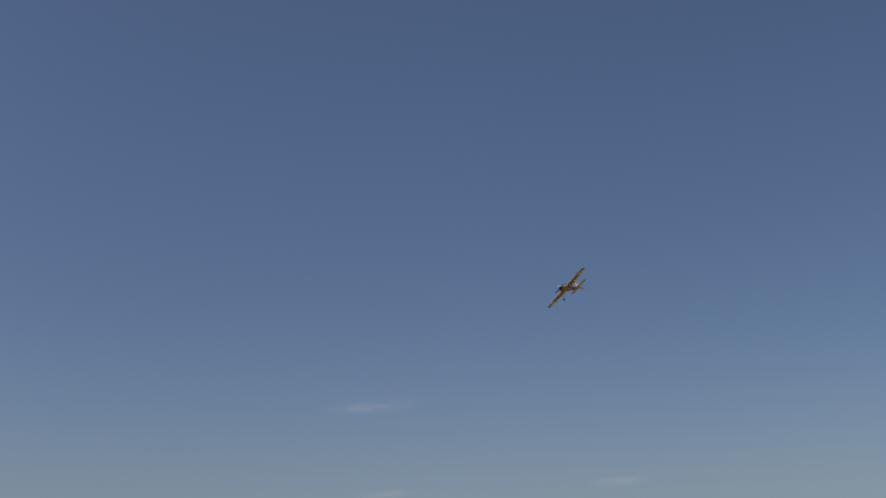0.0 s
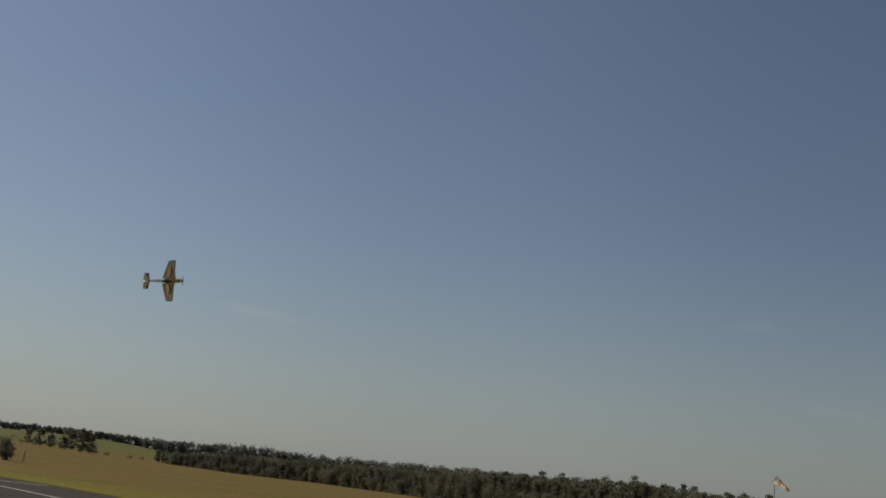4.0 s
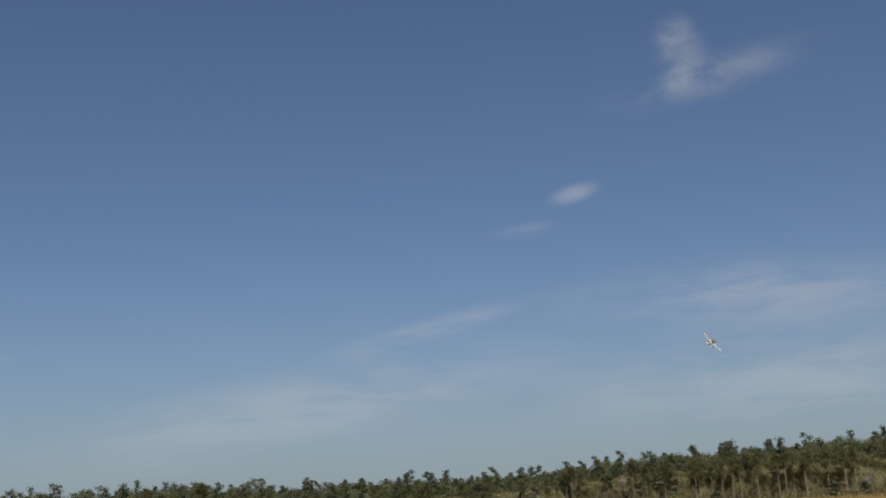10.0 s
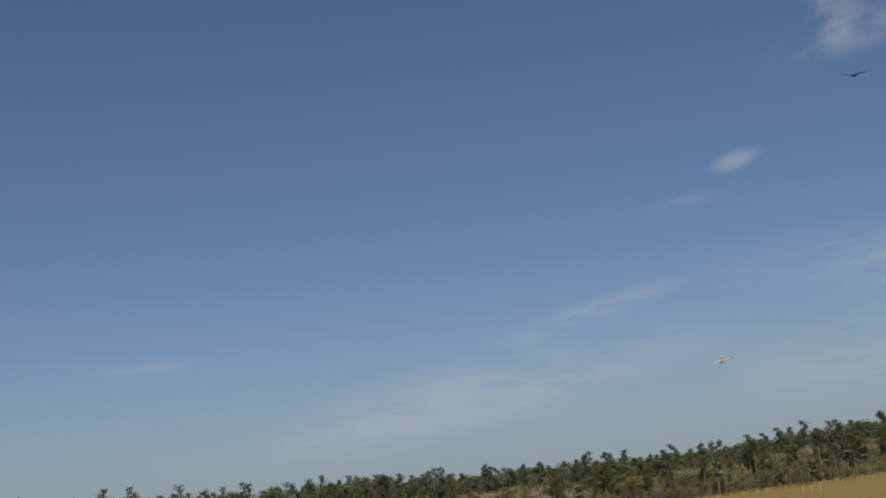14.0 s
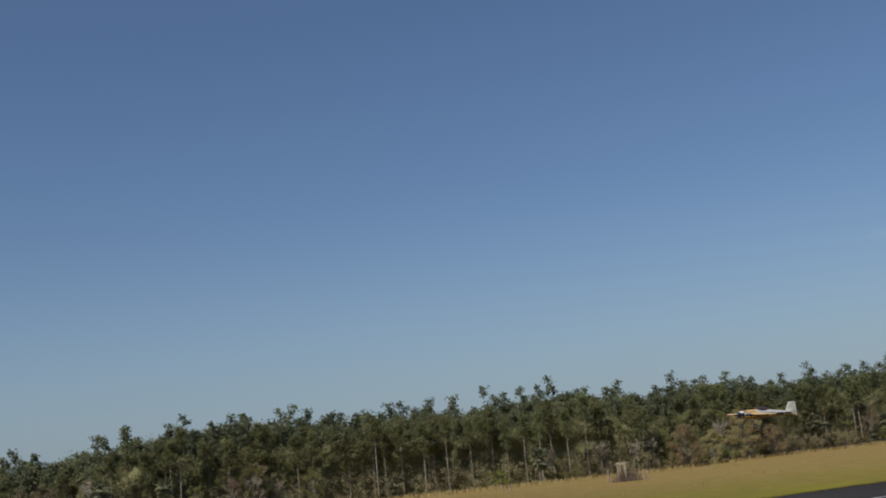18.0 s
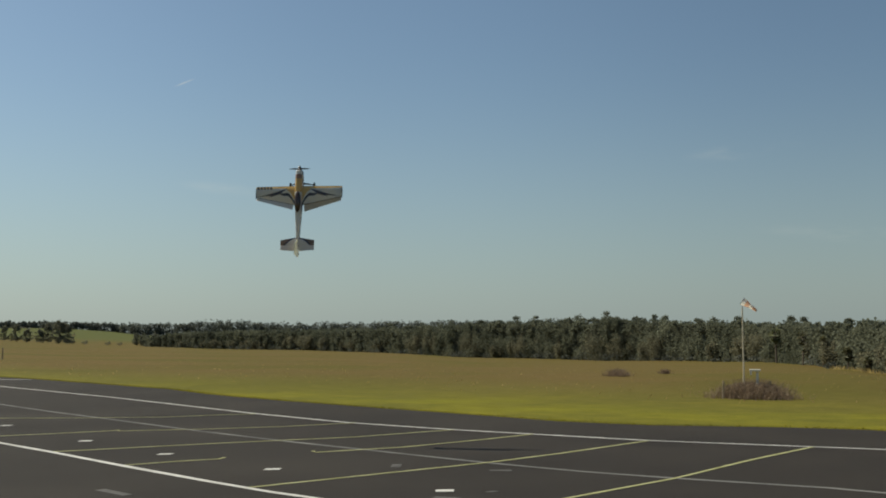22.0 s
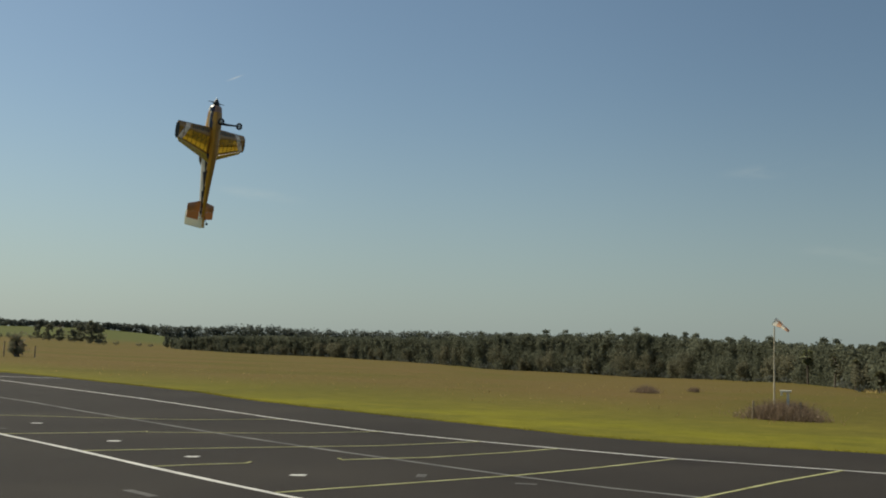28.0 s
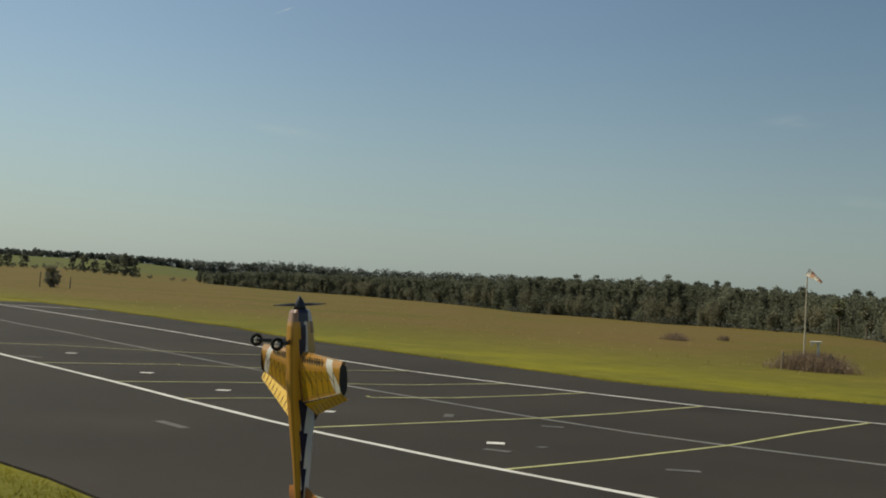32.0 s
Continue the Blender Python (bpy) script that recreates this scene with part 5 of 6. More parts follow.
def build_clouds():
    small = "small thin white wisp of cloud"
    faint = "faint thin streak of cloud"
    cloud(-84.0, 15.3, 3.6, 1.4, 12, PUFF, small)
    cloud(-81.0, 13.6, 5.5, 1.2, 10, FAINT, faint)
    cloud(-89.7, 22.4, 3.2, 2.6, 35, SOFT, small)
    cloud(-90.0, 21.2, 4.6, 3.6, 60, SOFT, "soft veil below a small wisp of cloud")
    cloud(-91.4, 20.2, 14.0, 3.0, 9, SOFT, "feathery streak of thin cloud")
    cloud(-75.5, 8.9, 15, 1.8, 13, VEIL, "long faint streak of high cloud")
    cloud(-92, 9.6, 26, 5.0, -3, VEIL, "pale veil of high cloud")
    cloud(-70, 5.6, 36, 5.5, 9, VEIL, "pale veil of high cloud")
    cloud(-96, 5.5, 44, 7.0, 0, VEIL, "pale veil of high cloud")
    cloud(-54, 8.3, 7, 1.0, 2, FAINT, faint)
    cloud(29.4, 8.9, 7.0, 1.1, 4, FAINT, faint)
    cloud(24.5, 4.8, 12, 1.1, -5, FAINT, faint)
    cloud(8.5, 9.4, 7.0, 1.2, 3, FAINT, faint)
    cloud(-3.5, 5.4, 4.0, 0.7, 2, VEIL, small)
    cloud(8.0, 5.1, 4.5, 0.6, 2, FAINT, small)
    cloud(54.7, 7.3, 6.0, 0.9, -6, FAINT, faint)
    return cloud(56.6, 12.5, 1.4, 0.13, 22, TRAIL, "short white vapour trail high in the sky")


VAPOUR = build_clouds()


def build_bird(label):
    bird = tagged(new("bird"), label, "bird")
    bm = bmesh.new()
    bmesh.ops.create_uvsphere(bm, u_segments=10, v_segments=8, radius=1.0, matrix=Matrix.Diagonal((0.26, 0.075, 0.07, 1)))
    part("body", bm, BIRD_BLACK, bird, "black body", True)
    bm = bmesh.new()
    bmesh.ops.create_uvsphere(bm, u_segments=8, v_segments=6, radius=1.0, matrix=Matrix.Translation((0.29, 0, 0.02)) @ Matrix.Diagonal((0.055, 0.04, 0.04, 1)))
    part("head", bm, BIRD_BLACK, bird, smooth=True)
    bm = bmesh.new()
    skin_rows = [[(-0.20, -0.05, 0.0), (-0.20, 0.05, 0.0)], [(-0.45, -0.11, 0.0), (-0.45, 0.11, 0.0)]]
    v = [bm.verts.new(p) for r in skin_rows for p in r] + [bm.verts.new((p[0], p[1], 0.012)) for r in skin_rows for p in r]
    for q in ((0, 1, 3, 2), (4, 6, 7, 5), (0, 2, 6, 4), (1, 5, 7, 3), (2, 3, 7, 6), (0, 4, 5, 1)):
        bm.faces.new([v[i] for i in q])
    part("tail", bm, BIRD_BLACK, bird)
    for sgn in (1, -1):
        bm = bmesh.new()
        line = ((0.05, 0.14, -0.12, 0.0), (0.32, 0.15, -0.13, 0.10), (0.62, 0.10, -0.14, 0.14), (0.85, -0.02, -0.14, 0.16))
        top = [[bm.verts.new((a, sgn * y, z + 0.008)) for a in (le, te)] for y, le, te, z in line]
        low = [[bm.verts.new((a, sgn * y, z - 0.008)) for a in (le, te)] for y, le, te, z in line]
        for a, b, c, d in zip(top, top[1:], low, low[1:]):
            bm.faces.new((a[0], a[1], b[1], b[0]))
            bm.faces.new((c[0], d[0], d[1], c[1]))
            bm.faces.new((a[0], b[0], d[0], c[0]))
            bm.faces.new((a[1], c[1], d[1], b[1]))
        bm.faces.new((top[-1][0], top[-1][1], low[-1][1], low[-1][0]))
        part("wing", bm, BIRD_BLACK, bird)
    bird.scale = (1.35, 1.35, 1.35)
    return bird


BIRD = build_bird("black soaring bird with spread wings in the sky")

# ---- the model aeroplane: x forward, y to its left, z up; origin in the wing's middle ----
def film_mat(name, color, through_light, rough=0.24):
    """Shrink film over a built-up frame: glossy, and light shines through it."""
    m = bpy.data.materials.new(name)
    m.use_nodes = True
    n, l = m.node_tree.nodes, m.node_tree.links
    b = n["Principled BSDF"]
    b.inputs["Base Color"].default_value = (*color, 1)
    b.inputs["Roughness"].default_value = rough
    b.inputs["Specular IOR Level"].default_value = 0.55
    co = n.new("ShaderNodeTexCoord")
    w = n.new("ShaderNodeTexNoise")
    w.inputs["Scale"].default_value = 14
    l.new(co.outputs["Object"], w.inputs["Vector"])
    bp = n.new("ShaderNodeBump")
    bp.inputs["Strength"].default_value, bp.inputs["Distance"].default_value = 0.15, 0.01
    l.new(w.outputs["Fac"], bp.inputs["Height"])
    l.new(bp.outputs[0], b.inputs["Normal"])
    if through_light:
        tr = n.new("ShaderNodeBsdfTranslucent")
        tr.inputs["Color"].default_value = (*color, 1)
        mix = n.new("ShaderNodeMixShader")
        mix.inputs[0].default_value = through_light
        l.new(b.outputs[0], mix.inputs[1])
        l.new(tr.outputs[0], mix.inputs[2])
        l.new(mix.outputs[0], n["Material Output"].inputs["Surface"])
    return m


P_WHITE = film_mat("white_film", (0.87, 0.85, 0.80), 0.40)
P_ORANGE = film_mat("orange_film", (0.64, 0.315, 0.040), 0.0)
P_YELLOW = film_mat("yellow_film", (0.88, 0.58, 0.06), 0.72)
P_SEAM = film_mat("film_over_wood", (0.20, 0.095, 0.022), 0.0)
P_AILERON = film_mat("solid_yellow_film", (0.72, 0.44, 0.035), 0.0)
P_FIN = film_mat("pale_yellow_film", (0.90, 0.88, 0.75), 0.45)
# Yellow film over sheeting, its colour darkened for the shaded underside.
P_SHADE_BROWN = film_mat("shade_toned_yellow", (0.40, 0.195, 0.035), 0.0)
P_SMOKE = film_mat("smoke_brown_film", (0.25, 0.17, 0.12), 0.3)
P_NAVY = film_mat("navy_film", (0.022, 0.020, 0.045), 0.0)
P_AMBER = film_mat("amber_yellow_film", (0.72, 0.47, 0.17), 0.25)
P_PATCH = film_mat("red_brown_film", (0.33, 0.185, 0.115), 0.1)
P_RUST = film_mat("red_orange_film", (0.46, 0.19, 0.06), 0.2)
P_CANOPY = film_mat("smoked_canopy", (0.06, 0.035, 0.028), 0.0, 0.15)
P_BLACK = mat("black_carbon", (0.018, 0.018, 0.020), 0.4, vary=0.2, scale=8, fine=60, spec=0.5)
P_TYRE = mat("tyre_foam", (0.02, 0.02, 0.02), 0.9, vary=0.2, scale=8, fine=60)
P_BALSA = mat("balsa_frame", (0.36, 0.25, 0.13), 0.8, vary=0.2, scale=8, fine=60)
P_PRINT = film_mat("black_print", (0.07, 0.05, 0.035), 0.0)


def skin(bm, rows, mat_of=None):
    """Quads between successive rows of points."""
    vs = [[bm.verts.new(p) for p in r] for r in rows]
    for a, b in zip(vs, vs[1:]):
        for i in range(len(a) - 1):
            f = bm.faces.new((a[i], a[i + 1], b[i + 1], b[i]))
            if mat_of:
                f.material_index = mat_of(f)
    return vs


HALF, LE_X = 0.73, 0.142
ROOT_C, TIP_C = 0.34, 0.18          # fixed wing chord ahead of the hinge


def foil(k):
    """Half thickness along the chord fraction k of the fixed wing."""
    return 1.0 - (abs(k - 0.3) / 0.3) ** 2.2 if k < 0.3 else 1.0 - 0.72 * ((k - 0.3) / 0.7) ** 1.3


def wing_point(y, k, side):
    s = abs(y) / HALF
    chord = ROOT_C + (TIP_C - ROOT_C) * s
    th = 0.036 * (1 - s) + 0.020 * s
    return Vector((LE_X - 0.012 * s - k * chord, y, side * th * foil(k) + 0.0))


def top_livery(c):
    """Index of the film on the upper side: white, orange, navy."""
    s = abs(c.y) / HALF
    chord = ROOT_C + (TIP_C - ROOT_C) * s
    k = (LE_X - 0.012 * s - c.x) / chord
    # inner swoosh climbs from the root, outer one runs to the tip with a branch
    inner = 0.40 + (0.58 * ((0.26 - s) / 0.20) ** 1.6 if s < 0.26 else 0.35 * (s - 0.26))
    if 0.06 < s < 0.43 and inner < k < inner + (0.17 if s < 0.34 else 0.17 - 1.1 * (s - 0.34)):
        return 2
    if 0.25 < s < 0.97:
        outer = 0.13 + 0.77 * ((s - 0.25) / 0.72) ** 1.15
        thick = 1.1 * (s - 0.25) if s < 0.45 else 0.22 * (0.97 - s) / 0.52
        if outer < k < outer + thick:
            return 2
    if 0.44 < s < 0.69 and abs(k - (0.40 + 1.45 * (s - 0.44))) < 0.085 * (0.69 - s) / 0.25 + 0.015:
        return 2
    if k > 0.985:
        return 2
    if k < 0.15 or (s < 0.27 and k < inner - 0.05 - 0.35 * s):
        return 1
    return 0


def bottom_livery(c):
    """Lower side: yellow, white sash, orange tip, opaque sheeting behind the leading edge; tip and sheeting have shade
    in their colour.
    """
    s = abs(c.y) / HALF
    chord = ROOT_C + (TIP_C - ROOT_C) * s
    k = (LE_X - 0.012 * s - c.x) / chord
    if 0.66 < s - 0.20 * k < 0.79:
        return 1
    if s - 0.20 * k > 0.79:
        return 3
    return 3 if k < 0.36 or s < 0.14 or k > 0.93 else 0


AILERONS, PROPS = [], []


def build_aeroplane():
    plane = new("model_aeroplane")
    tagged(plane, "yellow, orange and white aerobatic model aeroplane with navy swooshes", "model aeroplane")
    # fuselage: stations of x, half width, bottom z, top z
    st = [(0.405, 0.046, -0.045, 0.052), (0.385, 0.060, -0.062, 0.068), (0.30, 0.068, -0.078, 0.082), (0.16, 0.069, -0.088, 0.092),
          (0.0, 0.068, -0.088, 0.098), (-0.16, 0.064, -0.085, 0.098), (-0.32, 0.055, -0.075, 0.085), (-0.52, 0.042, -0.060, 0.066),
          (-0.74, 0.028, -0.048, 0.048), (-0.93, 0.016, -0.040, 0.040)]
    bm = bmesh.new()
    N = 48
    rings = []
    for x, w, lo, hi in st:
        ring = []
        for i in range(N):
            t = 2 * math.pi * i / N
            c, s = math.cos(t), math.sin(t)
            e = 0.55
            px = math.copysign(abs(c) ** e, c) * w
            pz = math.copysign(abs(s) ** e, s)
            z = (lo + hi) / 2 + pz * (hi - lo) / 2
            ring.append(bm.verts.new((x, px * (1 - 0.25 * max(0, pz)), z)))
        rings.append(ring)
    for a, b in zip(rings, rings[1:]):
        for i in range(N):
            bm.faces.new((a[i], a[(i + 1) % N], b[(i + 1) % N], b[i]))
    bm.faces.new(rings[0])
    bm.faces.new(rings[-1][::-1])
    bmesh.ops.subdivide_edges(bm, edges=[e for e in bm.edges if abs(e.verts[0].co.x - e.verts[1].co.x) > 0.05], cuts=5, use_grid_fill=True)
    bmesh.ops.recalc_face_normals(bm, faces=bm.faces)
    for f in bm.faces:
        c = f.calc_center_median()
        if c.x > 0.33:
            f.material_index = 3 if c.z < -0.03 else (2 if c.z < 0.035 and f.normal.z < 0.5 else 0)
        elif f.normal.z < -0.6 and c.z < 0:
            # downward faces take the film with underside shade in its colour
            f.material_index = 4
        elif c.z < -0.008:
            f.material_index = 1
        elif c.x > 0.26 and c.z > 0.02 and f.normal.z > 0.35:
            f.material_index = 3
        elif c.x > 0.02 and c.z > 0.03:
            f.material_index = 5
        else:
            f.material_index = 0
    part("fuselage", bm, [P_WHITE, P_ORANGE, P_NAVY, P_PATCH, P_SHADE_BROWN, P_AMBER], plane, "white above, orange below, belly colour darkened for shade")

    def side_point(x, z, sgn):
        """A point just outside the fuselage's side."""
        xs = [-k[0] for k in st]
        w, lo, hi = (float(np.interp(-x, xs, [k[i] for k in st])) for i in (1, 2, 3))
        pz = max(-0.98, min(0.98, (z - (lo + hi) / 2) / ((hi - lo) / 2)))
        c = math.sqrt(1 - (abs(pz) ** (1 / 0.55)) ** 2) ** 0.55
        return Vector((x, sgn * (c * w * (1 - 0.25 * max(0, pz)) + 0.0016), z))

    # lightning flash along each side: long ragged teeth that point aft
    for sgn in (1, -1):
        bm = bmesh.new()
        rows = []
        for i in range(260):
            x = 0.395 - 1.29 * i / 259
            grow = min(1.0, (0.40 - x) / 0.25)
            slim = 0.35 + 0.65 * min(1.0, (x + 0.90) / 0.7)
            up = ((0.31 - x) * 4.3) % 1.0
            dn = ((0.22 - x) * 5.1) % 1.0
            top = (0.002 + 0.034 * grow * (1 - up) ** 1.2) * slim
            low = (-0.018 - 0.020 * grow * (1 - dn)) * slim
            rows.append([side_point(x, low + (top - low) * j / 4, sgn) for j in range(5)])
        skin(bm, rows)
        part("side_flash", bm, P_NAVY, plane, "navy lightning flash")
    # canopy
    bm = bmesh.new()
    bmesh.ops.create_uvsphere(bm, u_segments=18, v_segments=10, radius=1.0, matrix=Matrix.Translation((-0.14, 0, 0.080)) @ Matrix.Diagonal((0.185, 0.053, 0.064, 1)))
    part("canopy", bm, P_CANOPY, plane, "smoked dark canopy", True)
    # spinner and propeller
    bm = bmesh.new()
    prof = [(0.405, 0.040), (0.425, 0.038), (0.450, 0.029), (0.475, 0.015), (0.492, 0.002)]
    rg = [[bm.verts.new((x, r * math.cos(2 * math.pi * i / 14), r * math.sin(2 * math.pi * i / 14))) for i in range(14)] for x, r in prof]
    for a, b in zip(rg, rg[1:]):
        for i in range(14):
            bm.faces.new((a[i], a[(i + 1) % 14], b[(i + 1) % 14], b[i]))
    bm.faces.new(rg[0])
    part("spinner", bm, P_BLACK, plane, "pointed black spinner", True)
    prop = new("propeller", None)
    prop.parent = plane
    PROPS.append(prop)
    for sgn in (1, -1):
        bm = bmesh.new()
        rows = []
        for r, c, tw in ((0.02, 0.020, 0.9), (0.06, 0.030, 0.7), (0.11, 0.030, 0.5), (0.155, 0.022, 0.35), (0.178, 0.008, 0.3)):
            d = Vector((math.sin(tw) * c / 2, 0, math.cos(tw) * c / 2))
            o = Vector((0.435, sgn * r, 0))
            t = Vector((0.003, 0, 0))
            rows.append([o - d, o + t, o + d, o - t, o - d])
        skin(bm, rows)
        part("propeller_blade", bm, P_BLACK, prop)
    # wings: upper skin, lower skin, ribs and spar inside, aileron, tip plate
    ks = [0, 0.015] + [0.02 * i for i in range(1, 51)]
    for sgn, side_name in ((1, "left"), (-1, "right")):
        ys = [sgn * (0.05 + (HALF - 0.05) * i / 130) for i in range(131)]
        wing = new("wing", None)
        wing.parent = plane
        for side, fn, mats, nm, lab in ((1, top_livery, [P_WHITE, P_AMBER, P_NAVY], "upper_skin", "white film with an orange leading edge and navy swooshes"),
                                        (-1, bottom_livery, [P_YELLOW, P_WHITE, P_ORANGE, P_SHADE_BROWN], "lower_skin", "see-through yellow film with a white sash")):
            bm = bmesh.new()
            skin(bm, [[wing_point(y, k, side) for k in ks] for y in ys])
            for f in bm.faces:
                f.material_index = fn(f.calc_center_median())
            me = bpy.data.meshes.new(nm)
            bm.to_mesh(me)
            bm.free()
            for k in mats:
                me.materials.append(k)
            ob = new(nm, me)
            ob.parent = wing
            ob["label"] = lab
        for i in range(8):
            y = sgn * (0.07 + i * 0.092)
            bm = bmesh.new()
            up = [wing_point(y, k, 0.93) for k in ks]
            dn = [wing_point(y, k, -0.93) for k in ks]
            for off in (-0.006, 0.0, 0.006):
                a = [bm.verts.new(p + Vector((0, off, 0))) for p in up]
                b = [bm.verts.new(p + Vector((0, off, 0))) for p in dn]
                for j in range(1, len(ks) - 1):
                    bm.faces.new((a[j], a[j + 1], b[j + 1], b[j]))
            part("rib", bm, P_BALSA, wing)
            bm = bmesh.new()
            skin(bm, [[wing_point(y + off, k, -1.0) - Vector((0, 0, 0.0012)) for k in ks if 0.35 < k < 0.97] for off in (-0.004, 0.004)])
            part("rib_seam", bm, P_SEAM, wing)
            if i < 7:
                # slanting ribs between the straight ones
                for k0, k1 in ((0.36, 0.65),):
                    bm = bmesh.new()
                    rows = []
                    for j in range(9):
                        q = j / 8
                        p = wing_point(y + sgn * 0.092 * q, k0 + (k1 - k0) * q, -1.0) - Vector((0, 0, 0.0012))
                        rows.append([p - Vector((0.0035, 0, 0)), p + Vector((0.0035, 0, 0))])
                    skin(bm, rows)
                    part("rib_seam", bm, P_SEAM, wing)
        for k, h, wd in ((0.34, 0.95, 0.020), (0.03, 0.9, 0.014), (0.975, 0.9, 0.022), (0.66, 0.85, 0.020)):
            bm = bmesh.new()
            rows = []
            for y in (ys[0], ys[-1]):
                a, b = wing_point(y, k, h), wing_point(y, k, -h)
                o = Vector((wd / 2, 0, 0))
                rows.append([a + o, a - o, b - o, b + o, a + o])
            skin(bm, rows)
            part("spar", bm, P_BALSA, wing)
        # aileron: yellow below, white above, with its own ribs, turning on its hinge
        ail = new("aileron", None)
        ail.parent = wing
        y0, y1 = sgn * 0.09, sgn * (HALF - 0.012)
        a0, a1 = wing_point(y0, 1.0, 0), wing_point(y1, 1.0, 0)
        a0.x -= 0.006
        a1.x -= 0.006
        ail.location = a0
        AILERONS.append((ail, a0.copy(), (a1 - a0).normalized() * sgn))
        a1, a0 = a1 - a0, Vector((0, 0, 0))
        for side, mt, nm in ((1, P_WHITE, "upper_skin"), (-1, P_AILERON, "lower_skin")):
            bm = bmesh.new()
            rows = []
            for i in range(13):
                q = a0.lerp(a1, i / 12)
                c = 0.115 + (0.055 - 0.115) * i / 12
                th = 0.0095 - 0.004 * i / 12
                rows.append([q + Vector((0, 0, side * th)), q + Vector((-c * 0.5, 0, side * th * 0.55)), q + Vector((-c, 0, side * 0.0008))])
            skin(bm, rows)
            part(nm, bm, mt, ail)
        for i in range(9):
            q = a0.lerp(a1, (i + 0.5) / 9)
            c = 0.115 + (0.055 - 0.115) * (i + 0.5) / 9
            bm = bmesh.new()
            for off in (-0.003, 0.003):
                o = Vector((0, off, 0))
                t = [bm.verts.new(q + o + Vector(e)) for e in ((0, 0, 0.008), (-c * 0.9, 0, 0.001), (-c * 0.9, 0, -0.001), (0, 0, -0.008))]
                bm.faces.new(t)
            part("rib", bm, P_BALSA, ail)
            bm = box_bm((c * 0.96, 0.006, 0.0014), q + Vector((-c * 0.49, 0, -0.0062)), m=Matrix.Rotation(-0.075, 4, "Y"))
            part("rib_seam", bm, P_SEAM, ail)
        # tip plate
        bm = bmesh.new()
        rim = [(0.115, 0.0), (0.095, 0.021), (0.01, 0.026), (-0.045, 0.020), (-0.075, 0.0), (-0.045, -0.020), (0.01, -0.026), (0.095, -0.021)]
        lo = [bm.verts.new((x, sgn * HALF, z)) for x, z in rim]
        hi = [bm.verts.new((x, sgn * (HALF + 0.005), z)) for x, z in rim]
        bm.faces.new(lo)
        bm.faces.new(hi)
        for i in range(8):
            bm.faces.new((lo[i], lo[(i + 1) % 8], hi[(i + 1) % 8], hi[i]))
        part("tip_plate", bm, P_BLACK, wing, "black side plate on the wing tip")
        # printing below the leading edge, unreadable: plain bars
        for i in range(9):
            y = sgn * (0.13 + i * 0.040)
            a = wing_point(y, 0.16, -1.0)
            bm = box_bm((0.052, 0.020 if i % 3 else 0.028, 0.0015), a - Vector((0, 0, 0.0036)))
            part("print_bar", bm, P_PRINT, wing)
        if sgn > 0:
            for i in range(5):
                a = wing_point(0.47 + i * 0.055, 0.17, 1.0)
                part("print_bar", box_bm((0.062 - 0.003 * i, 0.034, 0.0015), a + Vector((0, 0, 0.0030)), m=Matrix.Rotation(0.2, 4, "Z") @ Matrix.Rotation(-0.06, 4, "Y")), P_PRINT, wing)
    # centre section between fuselage and wing
    bm = box_bm((0.33, 0.12, 0.066), (-0.03, 0, 0.0), 0.01)
    part("wing_saddle", bm, P_ORANGE, plane)
    # tailplane with elevator, fin with rudder
    for sgn in (1, -1):
        stab = new("tailplane", None)
        stab.parent = plane
        for side, mats in ((1, [P_WHITE, P_NAVY, P_SMOKE]), (-1, [P_RUST, P_NAVY, P_SMOKE])):
            bm = bmesh.new()
            rows = []
            for i in range(41):
                k = i / 40
                y = sgn * (0.018 + 0.267 * k)
                le, te = -0.735 - 0.045 * k, -0.865
                rows.append([Vector((le + (te - le) * j / 20, y, 0.022 + side * 0.006 * (1 - (j / 10 - 1) ** 2 * 0.8))) for j in range(21)])
            skin(bm, rows)
            for f in bm.faces:
                c = f.calc_center_median()
                if side > 0:
                    arc = (c.x + 0.735) + 0.008 + (max(0, abs(c.y) - 0.03) / 0.19) ** 1.7 * 0.12
                    f.material_index = 1 if abs(arc) < 0.014 else (2 if arc > 0 else 0)
            part("upper_skin" if side > 0 else "lower_skin", bm, mats, stab)
        elev = new("elevator", None)
        elev.parent = stab
        for side, mt in ((1, P_WHITE), (-1, P_RUST)):
            bm = bmesh.new()
            rows = []
            for i in range(7):
                k = i / 6
                y = sgn * (0.03 + 0.255 * k)
                te = -0.965 + 0.02 * k
                rows.append([Vector((-0.8655, y, 0.022 + side * 0.0025)), Vector((te, y, 0.022 + side * 0.0008))])
            skin(bm, rows)
            part("upper_skin" if side > 0 else "lower_skin", bm, mt, elev)
    for nm, rim, mt in (("fin", [(-0.775, 0.035), (-0.86, 0.215), (-0.93, 0.222), (-0.93, 0.03)], P_FIN),
                        ("rudder", [(-0.935, 0.222), (-1.035, 0.215), (-1.06, 0.0), (-1.05, -0.06), (-0.935, -0.045)], P_FIN)):
        bm = bmesh.new()
        lo = [bm.verts.new((x, -0.006, z)) for x, z in rim]
        hi = [bm.verts.new((x, 0.006, z)) for x, z in rim]
        bm.faces.new(lo)
        bm.faces.new(hi)
        for i in range(len(rim)):
            j = (i + 1) % len(rim)
            bm.faces.new((lo[i], lo[j], hi[j], hi[i]))
        part(nm, bm, mt, plane)
    bm = box_bm((0.10, 0.0135, 0.022), (-0.985, 0, -0.040))
    part("rudder_band", bm, P_ORANGE, plane)
